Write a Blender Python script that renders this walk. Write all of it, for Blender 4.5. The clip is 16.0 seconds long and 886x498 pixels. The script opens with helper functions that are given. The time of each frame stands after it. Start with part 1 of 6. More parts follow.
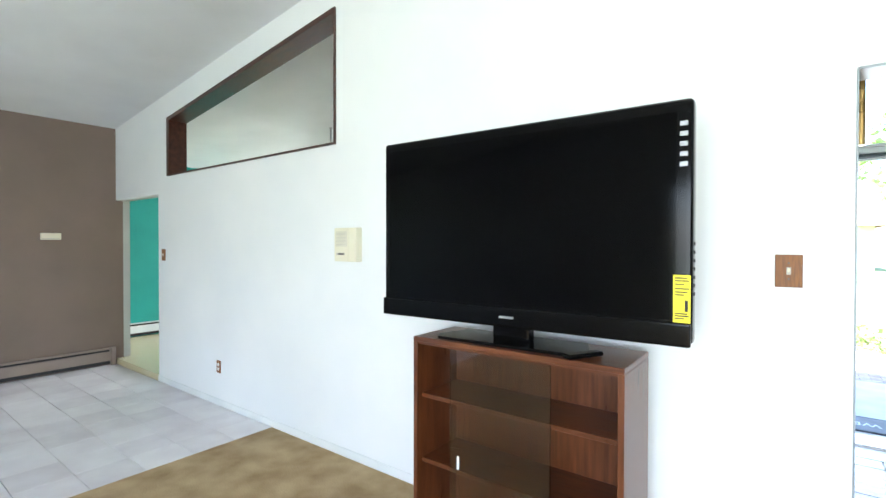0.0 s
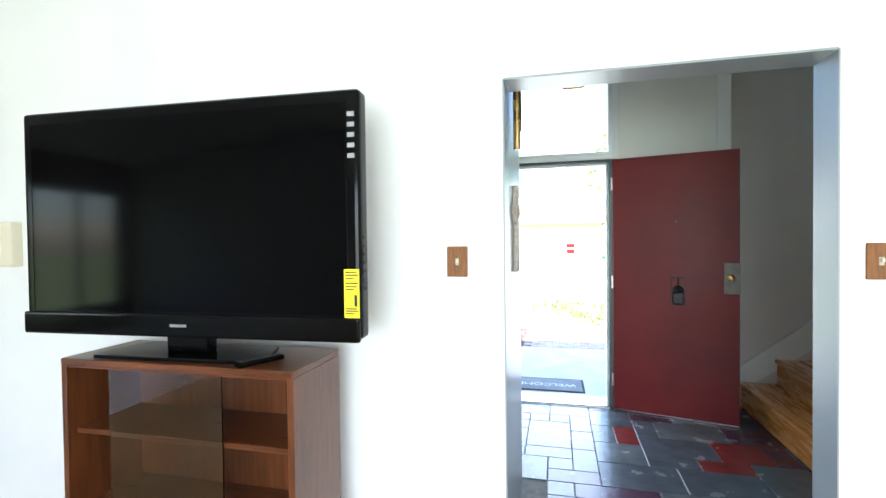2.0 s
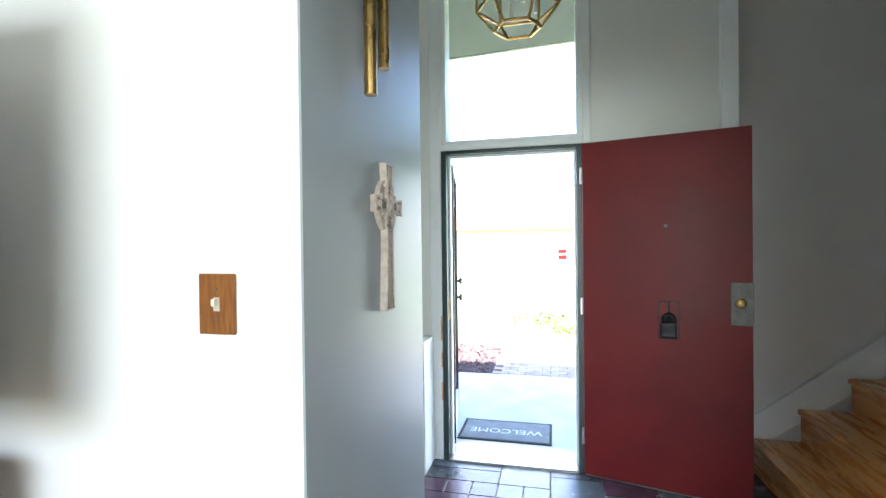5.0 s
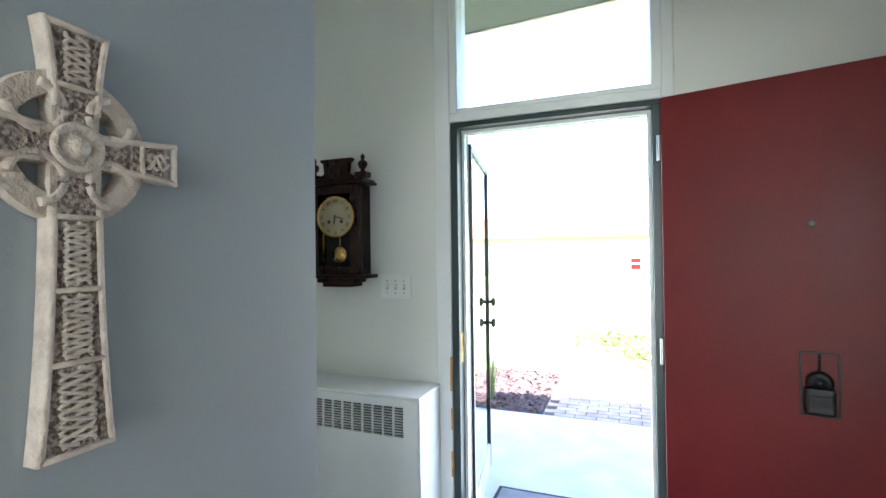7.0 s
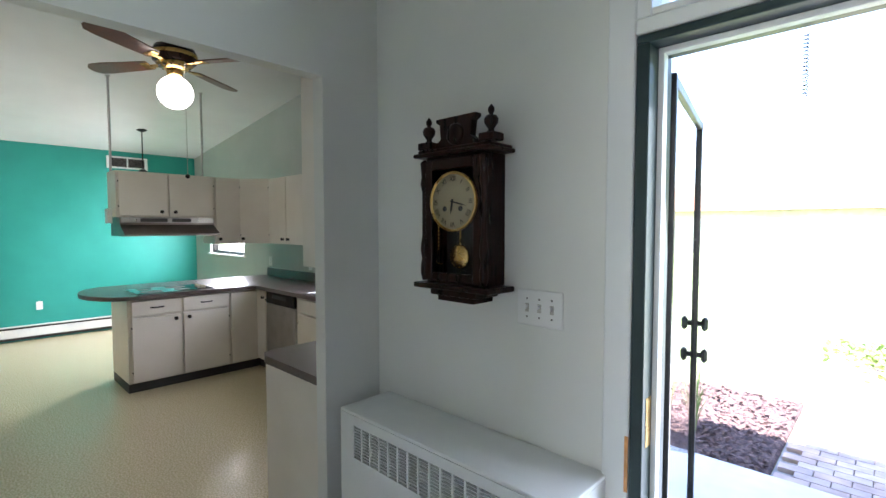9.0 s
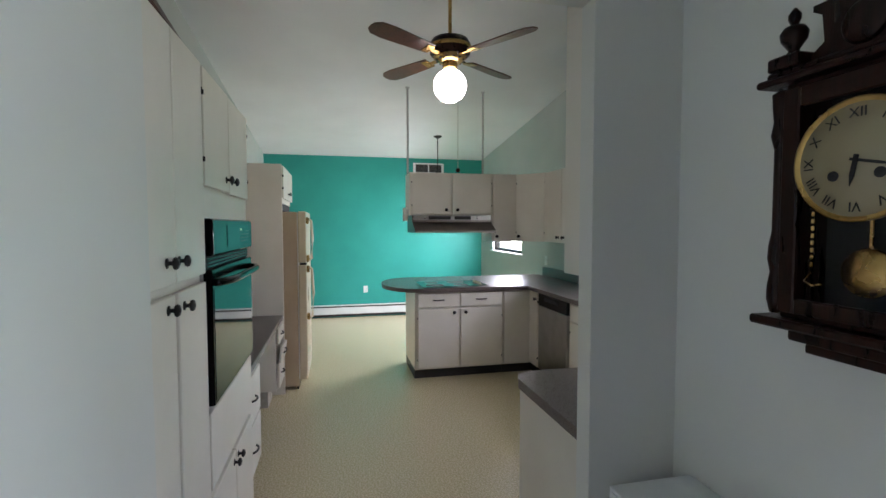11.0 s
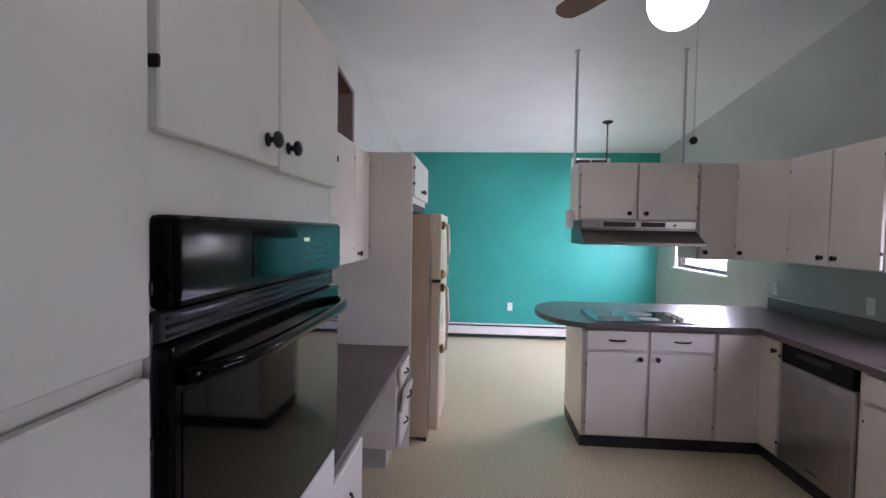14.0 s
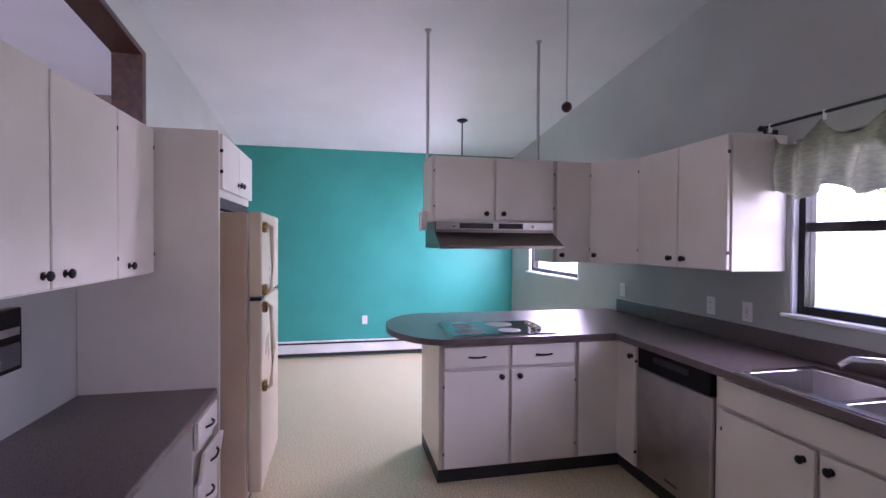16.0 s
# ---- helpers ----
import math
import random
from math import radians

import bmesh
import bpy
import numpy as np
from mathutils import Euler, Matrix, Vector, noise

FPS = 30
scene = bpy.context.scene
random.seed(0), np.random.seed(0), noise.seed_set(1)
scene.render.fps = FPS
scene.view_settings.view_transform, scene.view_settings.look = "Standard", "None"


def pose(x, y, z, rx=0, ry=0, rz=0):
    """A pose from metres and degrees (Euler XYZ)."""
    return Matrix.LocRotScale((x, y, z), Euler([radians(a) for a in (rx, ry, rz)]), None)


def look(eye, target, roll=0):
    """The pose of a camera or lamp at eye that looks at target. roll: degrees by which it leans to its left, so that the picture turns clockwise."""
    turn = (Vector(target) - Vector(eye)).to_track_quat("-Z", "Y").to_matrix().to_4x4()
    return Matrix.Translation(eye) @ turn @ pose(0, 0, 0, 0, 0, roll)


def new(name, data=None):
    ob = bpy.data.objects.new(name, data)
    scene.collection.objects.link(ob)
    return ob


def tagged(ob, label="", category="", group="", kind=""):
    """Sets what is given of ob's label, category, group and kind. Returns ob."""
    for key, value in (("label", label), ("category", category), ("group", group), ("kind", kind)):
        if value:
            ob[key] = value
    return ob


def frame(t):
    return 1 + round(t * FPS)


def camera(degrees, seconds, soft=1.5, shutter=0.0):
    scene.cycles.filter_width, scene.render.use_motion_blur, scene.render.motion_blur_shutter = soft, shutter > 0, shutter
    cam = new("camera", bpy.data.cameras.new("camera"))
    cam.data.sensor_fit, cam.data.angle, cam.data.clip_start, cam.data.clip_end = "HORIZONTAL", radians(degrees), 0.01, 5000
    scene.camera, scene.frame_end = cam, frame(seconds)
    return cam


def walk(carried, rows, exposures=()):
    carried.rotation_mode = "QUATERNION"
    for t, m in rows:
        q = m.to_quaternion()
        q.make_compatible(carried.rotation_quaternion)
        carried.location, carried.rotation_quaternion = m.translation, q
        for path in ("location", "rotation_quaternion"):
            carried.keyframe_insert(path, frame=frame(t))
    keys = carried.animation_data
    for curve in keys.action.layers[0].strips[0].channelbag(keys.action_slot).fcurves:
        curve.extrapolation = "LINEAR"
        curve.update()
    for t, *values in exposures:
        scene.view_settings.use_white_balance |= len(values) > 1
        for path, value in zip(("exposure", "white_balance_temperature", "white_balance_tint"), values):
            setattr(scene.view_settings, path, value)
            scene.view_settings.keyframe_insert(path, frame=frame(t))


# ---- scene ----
cam = camera(86.6, 16.0)
PATH = [
    (0, (2.289, 1.599, 1.422), (1.084, 3.195, 1.4), 0.1),
    (0.5, (2.393, 1.7, 1.416), (1.401, 3.436, 1.391), -0.2),
    (1, (2.498, 1.793, 1.408), (1.698, 3.625, 1.373), -0.6),
    (1.5, (2.598, 1.851, 1.41), (1.968, 3.749, 1.379), -0.5),
    (2, (2.656, 1.93, 1.41), (2.184, 3.873, 1.372), -0.7),
    (2.5, (2.685, 2.075, 1.415), (2.302, 4.038, 1.372), -0.8),
    (3, (2.698, 2.223, 1.428), (2.363, 4.194, 1.395), -0.5),
    (3.5, (2.759, 2.406, 1.429), (2.43, 4.378, 1.398), -0.4),
    (4, (2.834, 2.587, 1.437), (2.463, 4.552, 1.424), -0.7),
    (4.2, (2.853, 2.658, 1.443), (2.483, 4.624, 1.427), -0.3),
    (6.3, (2.993, 3.604, 1.418), (2.315, 5.485, 1.419), -1.2),
    (6.5, (2.991, 3.71, 1.417), (2.293, 5.585, 1.423), -0.8),
    (7, (2.967, 3.951, 1.442), (2.24, 5.814, 1.464), -0.7),
    (7.5, (2.988, 4.177, 1.5), (2.127, 5.982, 1.47), -0.9),
    (8, (2.977, 4.385, 1.518), (1.868, 6.049, 1.467), -0.8),
    (8.5, (2.826, 4.557, 1.558), (1.61, 6.142, 1.45), -0.3),
    (9, (2.714, 4.734, 1.548), (1.333, 6.178, 1.452), -0.0),
    (9.5, (2.636, 4.886, 1.57), (1.039, 6.085, 1.461), -0.4),
    (10, (2.542, 4.963, 1.557), (0.775, 5.893, 1.448), -0.3),
    (10.2, (2.486, 4.989, 1.547), (0.671, 5.822, 1.434), -0.3),
    (12.3, (1.784, 5.146, 1.517), (-0.214, 5.174, 1.44), 1.2),
    (12.5, (1.703, 5.13, 1.517), (-0.295, 5.146, 1.432), 1.3),
    (13, (1.491, 5.09, 1.513), (-0.506, 5.055, 1.416), 1.3),
    (13.5, (1.274, 5.076, 1.523), (-0.72, 4.936, 1.44), 0.8),
    (14, (1.077, 5.067, 1.535), (-0.916, 4.917, 1.459), 1.0),
    (14.5, (0.896, 5.066, 1.54), (-1.102, 5.017, 1.46), 1.3),
    (15, (0.694, 5.132, 1.52), (-1.303, 5.213, 1.439), 0.5),
    (15.5, (0.558, 5.193, 1.507), (-1.43, 5.406, 1.46), -0.5),
    (16, (0.493, 5.229, 1.506), (-1.461, 5.654, 1.471), 0.4),
]
EXPOSURES = [(0, 3.2, 5860, 12), (2.0, 3.22, 5970, 12), (6.5, 3.25, 6050, 15), (8.0, 3.15, 6100, 17), (9.0, 3.06, 6080, 20), (10.2, 2.9, 6050, 22), (12.5, 2.74, 5880, 26), (14.0, 2.75, 5730, 40), (15.0, 2.78, 5640, 48), (16, 2.8, 5600, 56)]
walk(cam, [(t, look(eye, target, roll)) for t, eye, target, roll in PATH], EXPOSURES)

# ---- light ----
world = bpy.data.worlds.new("sky")
scene.world = world
world.use_nodes = True
wn, wl = world.node_tree.nodes, world.node_tree.links
sky = wn.new("ShaderNodeTexSky")
sky.sky_type, sky.sun_disc = "NISHITA", False
sky.sun_elevation, sky.sun_rotation = radians(73), radians(198)
wn["Background"].inputs[1].default_value = 0.15
wl.new(sky.outputs[0], wn["Background"].inputs[0])
sun = new("sun", bpy.data.lights.new("sun", "SUN"))
sun.data.energy, sun.data.angle, sun.data.color = 5.0, radians(0.6), (1.0, 0.95, 0.88)
sun.matrix_world = look((-1.2, -3.7, 13), (0, 0, 0))


def window_light(name, at, to, w, h, watts, colour=(0.93, 0.97, 1.0), spread=180):
    lamp = new(name, bpy.data.lights.new(name, "AREA"))
    lamp.data.shape, lamp.data.size, lamp.data.size_y = "RECTANGLE", w, h
    lamp.data.energy, lamp.data.color = watts, colour
    lamp.data.spread = radians(spread)
    lamp.matrix_world = look(at, to)
    return lamp


window_light("window_light_living", (3.35, -2.5, 1.3), (2.2, 3, 1.0), 4.2, 2.1, 31)
window_light("window_light_sink", (-0.9, 7.66, 1.6), (-1.6, 5.5, 0.1), 1.25, 0.85, 1.5, (1.0, 0.97, 0.94), 125)
window_light("window_light_dining", (-4.5, 7.66, 1.6), (-4.6, 5.0, 0.0), 1.15, 0.8, 10.5, (1.0, 0.97, 0.94), 165)
window_light("window_light_door", (2.62, 6.28, 1.0), (2.62, 4, 0.6), 0.8, 1.8, 2.6, (0.88, 0.95, 1.0))

# ---- materials ----


def nodes_of(name):
    m = bpy.data.materials.new(name)
    m.use_nodes = True
    n, l = m.node_tree.nodes, m.node_tree.links
    return m, n, l, n["Principled BSDF"]


def rgb(c):
    return (c[0], c[1], c[2], 1.0)


def surface(name, c1, c2, rough=0.5, scale=6.0, fine=160.0, bump=0.05, metal=0.0, stretch=(1, 1, 1), contrast=(0.35, 0.65), coat=0.0, spec=0.5, rvar=0.12):
    """Two colours blended by a broad noise, with a fine noise for grain and relief."""
    m, n, l, b = nodes_of(name)
    tc, mp = n.new("ShaderNodeTexCoord"), n.new("ShaderNodeMapping")
    mp.inputs["Scale"].default_value = stretch
    l.new(tc.outputs["Object"], mp.inputs[0])
    big, small = n.new("ShaderNodeTexNoise"), n.new("ShaderNodeTexNoise")
    big.inputs["Scale"].default_value, big.inputs["Detail"].default_value = scale, 6
    small.inputs["Scale"].default_value, small.inputs["Detail"].default_value = fine, 3
    l.new(mp.outputs[0], big.inputs[0])
    l.new(mp.outputs[0], small.inputs[0])
    ramp = n.new("ShaderNodeValToRGB")
    ramp.color_ramp.elements[0].position, ramp.color_ramp.elements[1].position = contrast
    ramp.color_ramp.elements[0].color, ramp.color_ramp.elements[1].color = rgb(c1), rgb(c2)
    l.new(big.outputs[0], ramp.inputs[0])
    l.new(ramp.outputs[0], b.inputs["Base Color"])
    mr = n.new("ShaderNodeMapRange")
    mr.inputs[3].default_value, mr.inputs[4].default_value = max(rough - rvar, 0.02), min(rough + rvar, 1)
    l.new(big.outputs[0], mr.inputs[0])
    l.new(mr.outputs[0], b.inputs["Roughness"])
    b.inputs["Metallic"].default_value = metal
    b.inputs["Coat Weight"].default_value = coat
    b.inputs["Specular IOR Level"].default_value = spec
    bp = n.new("ShaderNodeBump")
    bp.inputs["Strength"].default_value, bp.inputs["Distance"].default_value = bump, 0.01
    l.new(small.outputs[0], bp.inputs["Height"])
    l.new(bp.outputs[0], b.inputs["Normal"])
    return m


def wood(name, dark, light, rough=0.35, stretch=(14, 14, 1.2), coat=0.2):
    return surface(name, dark, light, rough, 3.0, 26.0, 0.12, 0.0, stretch, (0.3, 0.7), coat)


def piece_material(name, colours, rough=0.45, scale=7.0, bump=0.35, grain=22.0):
    """Each object of its own takes one of the colours at random, with mottling of its own."""
    m, n, l, b = nodes_of(name)
    info, ramp = n.new("ShaderNodeObjectInfo"), n.new("ShaderNodeValToRGB")
    ramp.color_ramp.interpolation = "CONSTANT"
    els = ramp.color_ramp.elements
    while len(els) < len(colours):
        els.new(0.5)
    pos = 0.0
    for e, (c, share) in zip(els, colours):
        e.position, e.color = pos, rgb(c)
        pos += share
    l.new(info.outputs["Random"], ramp.inputs[0])
    tc, ns, mix = n.new("ShaderNodeTexCoord"), n.new("ShaderNodeTexNoise"), n.new("ShaderNodeMixRGB")
    gm = n.new("ShaderNodeNewGeometry")
    ns.inputs["Scale"].default_value, ns.inputs["Detail"].default_value = scale, 8
    l.new(gm.outputs["Position"], ns.inputs[0])
    mix.blend_type, mix.inputs[0].default_value = "OVERLAY", 0.6
    l.new(ramp.outputs[0], mix.inputs[1])
    l.new(ns.outputs[0], mix.inputs[2])
    l.new(mix.outputs[0], b.inputs["Base Color"])
    mr = n.new("ShaderNodeMapRange")
    mr.inputs[3].default_value, mr.inputs[4].default_value = rough - 0.12, rough + 0.15
    l.new(ns.outputs[0], mr.inputs[0])
    l.new(mr.outputs[0], b.inputs["Roughness"])
    n2, bp = n.new("ShaderNodeTexNoise"), n.new("ShaderNodeBump")
    n2.inputs["Scale"].default_value, n2.inputs["Detail"].default_value = grain, 6
    l.new(gm.outputs["Position"], n2.inputs[0])
    bp.inputs["Strength"].default_value, bp.inputs["Distance"].default_value = bump, 0.006
    l.new(n2.outputs[0], bp.inputs["Height"])
    l.new(bp.outputs[0], b.inputs["Normal"])
    return m


def glass(name, tint=(1, 1, 1), rough=0.0):
    m, n, l, b = nodes_of(name)
    b.inputs["Base Color"].default_value = rgb(tint)
    b.inputs["Transmission Weight"].default_value = 1.0
    b.inputs["Roughness"].default_value, b.inputs["IOR"].default_value = rough, 1.1
    return m


def glow(name, colour, strength):
    m, n, l, b = nodes_of(name)
    b.inputs["Base Color"].default_value = rgb((0.9, 0.9, 0.88))
    b.inputs["Emission Color"].default_value = rgb(colour)
    b.inputs["Emission Strength"].default_value = strength
    return m


M_WHITE = surface("white_wall_paint", (0.80, 0.82, 0.82), (0.86, 0.87, 0.86), 0.6, 1.2, 240, 0.03)
M_CEIL = surface("white_ceiling_paint", (0.74, 0.75, 0.76), (0.80, 0.81, 0.82), 0.8, 1.5, 200, 0.04)
M_HALL = surface("pale_grey_hall_paint", (0.72, 0.725, 0.68), (0.77, 0.775, 0.73), 0.5, 1.5, 240, 0.03)
# Hall paint with blue sky light and shade put into its colour.
M_HALLSHADE = surface("hall_paint_in_blue_shade", (0.29, 0.335, 0.36), (0.34, 0.385, 0.41), 0.36, 1.3, 240, 0.05)
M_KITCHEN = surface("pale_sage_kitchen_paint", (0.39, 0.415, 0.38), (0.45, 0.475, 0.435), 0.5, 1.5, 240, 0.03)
M_TEAL = surface("teal_wall_paint", (0.016, 0.30, 0.25), (0.024, 0.35, 0.295), 0.5, 1.5, 240, 0.03)
M_BROWN = surface("taupe_brown_wall_paint", (0.175, 0.13, 0.10), (0.21, 0.155, 0.12), 0.6, 1.5, 240, 0.03)
M_STAIRWALL = surface("taupe_stair_wall_paint", (0.58, 0.56, 0.53), (0.64, 0.62, 0.59), 0.6, 1.5, 240, 0.03)
M_TRIM = surface("white_gloss_trim_paint", (0.74, 0.77, 0.76), (0.82, 0.84, 0.83), 0.35, 3, 120, 0.03)
M_CAB = surface("cream_white_cabinet_paint", (0.74, 0.70, 0.61), (0.82, 0.78, 0.70), 0.34, 2.2, 60, 0.05)
M_EDGE = surface("worn_grey_cabinet_edge", (0.40, 0.37, 0.32), (0.55, 0.52, 0.46), 0.5, 12, 90, 0.05)
M_TOE = surface("black_rubber_toe_kick", (0.012, 0.014, 0.016), (0.03, 0.03, 0.033), 0.5, 5, 60, 0.05)
M_COUNTER = surface("grey_brown_laminate", (0.085, 0.064, 0.062), (0.135, 0.105, 0.10), 0.3, 260, 300, 0.02, 0, (1, 1, 1), (0.3, 0.7))
M_EDGEWOOD = wood("wood_counter_edge", (0.12, 0.075, 0.05), (0.22, 0.15, 0.11), 0.4, (2, 2, 20))
M_VINYL = surface("beige_speckled_vinyl", (0.54, 0.47, 0.285), (0.70, 0.62, 0.41), 0.27, 95, 240, 0.012, 0, (1, 1, 1), (0.3, 0.7))
M_CARPET = surface("tan_worn_carpet_underlay", (0.29, 0.19, 0.085), (0.47, 0.345, 0.19), 0.95, 5, 90, 0.5, 0, (1, 1, 1), (0.3, 0.66))
M_BLACK = surface("black_gloss_plastic", (0.0012, 0.0012, 0.0014), (0.003, 0.003, 0.0032), 0.12, 3, 60, 0.0, 0, rvar=0.04, spec=0.14)
M_SCREEN = surface("black_tv_screen", (0.0008, 0.0008, 0.001), (0.0014, 0.0014, 0.0016), 0.08, 2, 60, 0.0, rvar=0.02, spec=0.09)
M_OVENGLASS = surface("black_oven_glass", (0.0008, 0.001, 0.0012), (0.0016, 0.002, 0.0022), 0.05, 2, 60, 0.0, rvar=0.02, spec=0.2)
M_IRON = surface("black_iron", (0.003, 0.003, 0.0035), (0.012, 0.011, 0.010), 0.36, 20, 140, 0.1, 0.2)
M_STEEL = surface("brushed_stainless_steel", (0.42, 0.41, 0.40), (0.52, 0.51, 0.50), 0.3, 8, 120, 0.05, 1.0, (1, 40, 1), (0.3, 0.7), rvar=0.06)
# Canopy steel darkened and browned: its reflection of floor and counter is painted in.
M_HOOD = surface("steel_in_brown_reflection", (0.20, 0.175, 0.16), (0.28, 0.25, 0.23), 0.32, 8, 120, 0.05, 1.0, (1, 40, 1), (0.3, 0.7), rvar=0.06)
M_CHROME = surface("polished_chrome", (0.75, 0.75, 0.76), (0.8, 0.8, 0.8), 0.1, 3, 60, 0.0, 1.0, rvar=0.04)
M_BRASS = surface("aged_brass", (0.42, 0.26, 0.08), (0.62, 0.42, 0.16), 0.28, 9, 90, 0.03, 1.0)
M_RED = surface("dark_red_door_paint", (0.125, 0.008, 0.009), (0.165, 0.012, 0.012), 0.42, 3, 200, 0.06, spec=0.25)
M_GREEN = surface("dark_green_frame_paint", (0.012, 0.028, 0.028), (0.022, 0.045, 0.045), 0.4, 8, 80, 0.08)
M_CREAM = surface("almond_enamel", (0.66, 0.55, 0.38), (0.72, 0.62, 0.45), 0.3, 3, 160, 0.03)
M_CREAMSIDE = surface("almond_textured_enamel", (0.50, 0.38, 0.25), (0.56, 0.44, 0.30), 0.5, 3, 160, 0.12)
M_PLATE = surface("ivory_plastic", (0.72, 0.68, 0.50), (0.78, 0.74, 0.58), 0.35, 4, 60, 0.0)
M_WPLATE = surface("white_plastic", (0.80, 0.80, 0.77), (0.85, 0.85, 0.83), 0.35, 4, 60, 0.0)
M_CHERRY = wood("cherry_wood", (0.070, 0.018, 0.005), (0.155, 0.047, 0.014), 0.32)
M_CHERRYH = wood("cherry_wood_along", (0.070, 0.018, 0.005), (0.155, 0.047, 0.014), 0.32, (1.2, 14, 14))
M_OAK = wood("honey_oak", (0.56, 0.235, 0.062), (0.70, 0.335, 0.095), 0.28, (10, 1.2, 10), 0.3)
M_OAKPLATE = wood("oak_switch_plate", (0.15, 0.046, 0.004), (0.27, 0.10, 0.012), 0.5, (60, 60, 6), 0.0)
M_DARKWOOD = surface("dark_mahogany", (0.006, 0.0018, 0.001), (0.026, 0.0065, 0.003), 0.3, 3.0, 26.0, 0.12, 0.0, (20, 20, 3), (0.3, 0.7), 0.0, 0.22)
M_BLADE = wood("fan_blade_walnut", (0.05, 0.018, 0.010), (0.12, 0.042, 0.022), 0.35, (6, 6, 6), 0.2)
M_CLERWOOD = wood("dark_stained_frame_wood", (0.035, 0.012, 0.007), (0.085, 0.030, 0.016), 0.4, (3, 8, 8))
M_STONE = surface("carved_stone_resin", (0.45, 0.39, 0.33), (0.58, 0.52, 0.45), 0.75, 60, 200, 0.4, 0, (1, 1, 1), (0.36, 0.62))
M_STONEDARK = surface("recessed_carving", (0.20, 0.15, 0.13), (0.42, 0.36, 0.31), 0.85, 190, 260, 0.8, 0, (1, 1, 1), (0.44, 0.56))
M_FACE = surface("cream_clock_dial", (0.33, 0.28, 0.17), (0.42, 0.365, 0.235), 0.4, 6, 60, 0.0)
M_YELLOW = surface("yellow_paper_label", (0.85, 0.72, 0.01), (0.88, 0.76, 0.02), 0.5, 6, 60, 0.0)
M_SILVER = surface("silver_sticker", (0.30, 0.31, 0.32), (0.45, 0.46, 0.47), 0.35, 40, 60, 0.0, 0.4)
M_GREY = surface("grey_plate_metal", (0.10, 0.095, 0.085), (0.17, 0.16, 0.14), 0.5, 20, 120, 0.05, 0.35)
# Near-black for real dark parts and for shade set behind grilles.
M_SHADOW = surface("dark_parts_and_shade", (0.02, 0.02, 0.02), (0.035, 0.035, 0.035), 0.7, 10, 60, 0.05)
M_GLASS = glass("clear_glass")
M_SMOKE = glass("sliding_door_glass", (0.80, 0.82, 0.82))
M_SMOKE.node_tree.nodes["Principled BSDF"].inputs["IOR"].default_value = 1.5
M_GLOBE = glow("lit_opal_glass_globe", (1.0, 0.90, 0.76), 1.8)
M_LCD = glow("green_display", (0.25, 0.9, 0.05), 0.03)
M_FABRIC = surface("grey_green_valance_fabric", (0.33, 0.34, 0.28), (0.44, 0.45, 0.38), 0.9, 30, 220, 0.3, 0, (1, 1, 3))
M_GRASS = surface("lawn_grass", (0.12, 0.17, 0.06), (0.20, 0.25, 0.11), 0.9, 3, 60, 0.5)
M_CONCRETE = surface("pale_concrete", (0.62, 0.61, 0.585), (0.73, 0.72, 0.70), 0.85, 4, 120, 0.2)
M_MULCH = surface("wood_chip_mulch", (0.05, 0.03, 0.03), (0.17, 0.11, 0.10), 0.95, 40, 90, 0.9)
M_LEAF = surface("green_leaf", (0.15, 0.24, 0.06), (0.27, 0.36, 0.12), 0.55, 20, 90, 0.1)
M_BARK = surface("grey_bark", (0.20, 0.17, 0.14), (0.32, 0.28, 0.23), 0.9, 12, 60, 0.6, 0, (4, 4, 1))
M_ROOF = surface("brown_shingle_roof", (0.17, 0.09, 0.05), (0.27, 0.15, 0.09), 0.9, 6, 60, 0.3)
M_SIDING = surface("pale_siding", (0.5, 0.46, 0.4), (0.58, 0.54, 0.48), 0.8, 3, 60, 0.1)
M_SLATE = piece_material("mixed_slate", [((0.075, 0.10, 0.12), 0.30), ((0.12, 0.15, 0.165), 0.24), ((0.075, 0.04, 0.07), 0.18), ((0.04, 0.045, 0.055), 0.12), ((0.20, 0.028, 0.026), 0.09), ((0.08, 0.10, 0.085), 0.07)], 0.22)
M_TILE = piece_material("pale_stone_tile", [((0.74, 0.71, 0.73), 0.4), ((0.78, 0.755, 0.77), 0.35), ((0.70, 0.67, 0.69), 0.25)], 0.5, 4.0, 0.1)
M_GROUT = surface("grey_grout", (0.20, 0.195, 0.19), (0.28, 0.27, 0.26), 0.9, 20, 120, 0.2)
M_BRICK = piece_material("paving_brick", [((0.42, 0.32, 0.28), 0.4), ((0.45, 0.37, 0.33), 0.3), ((0.38, 0.31, 0.29), 0.3)], 0.8)
M_MAT = surface("grey_ribbed_mat", (0.24, 0.24, 0.26), (0.32, 0.32, 0.34), 0.9, 8, 160, 0.4)
M_FOIL = surface("pale_soffit_paint", (0.62, 0.56, 0.48), (0.70, 0.64, 0.56), 0.7, 3, 90, 0.05)
M_FASCIA = surface("blue_grey_beam_paint", (0.045, 0.053, 0.075), (0.065, 0.075, 0.10), 0.6, 3, 90, 0.1)

# ---- mesh helpers ----


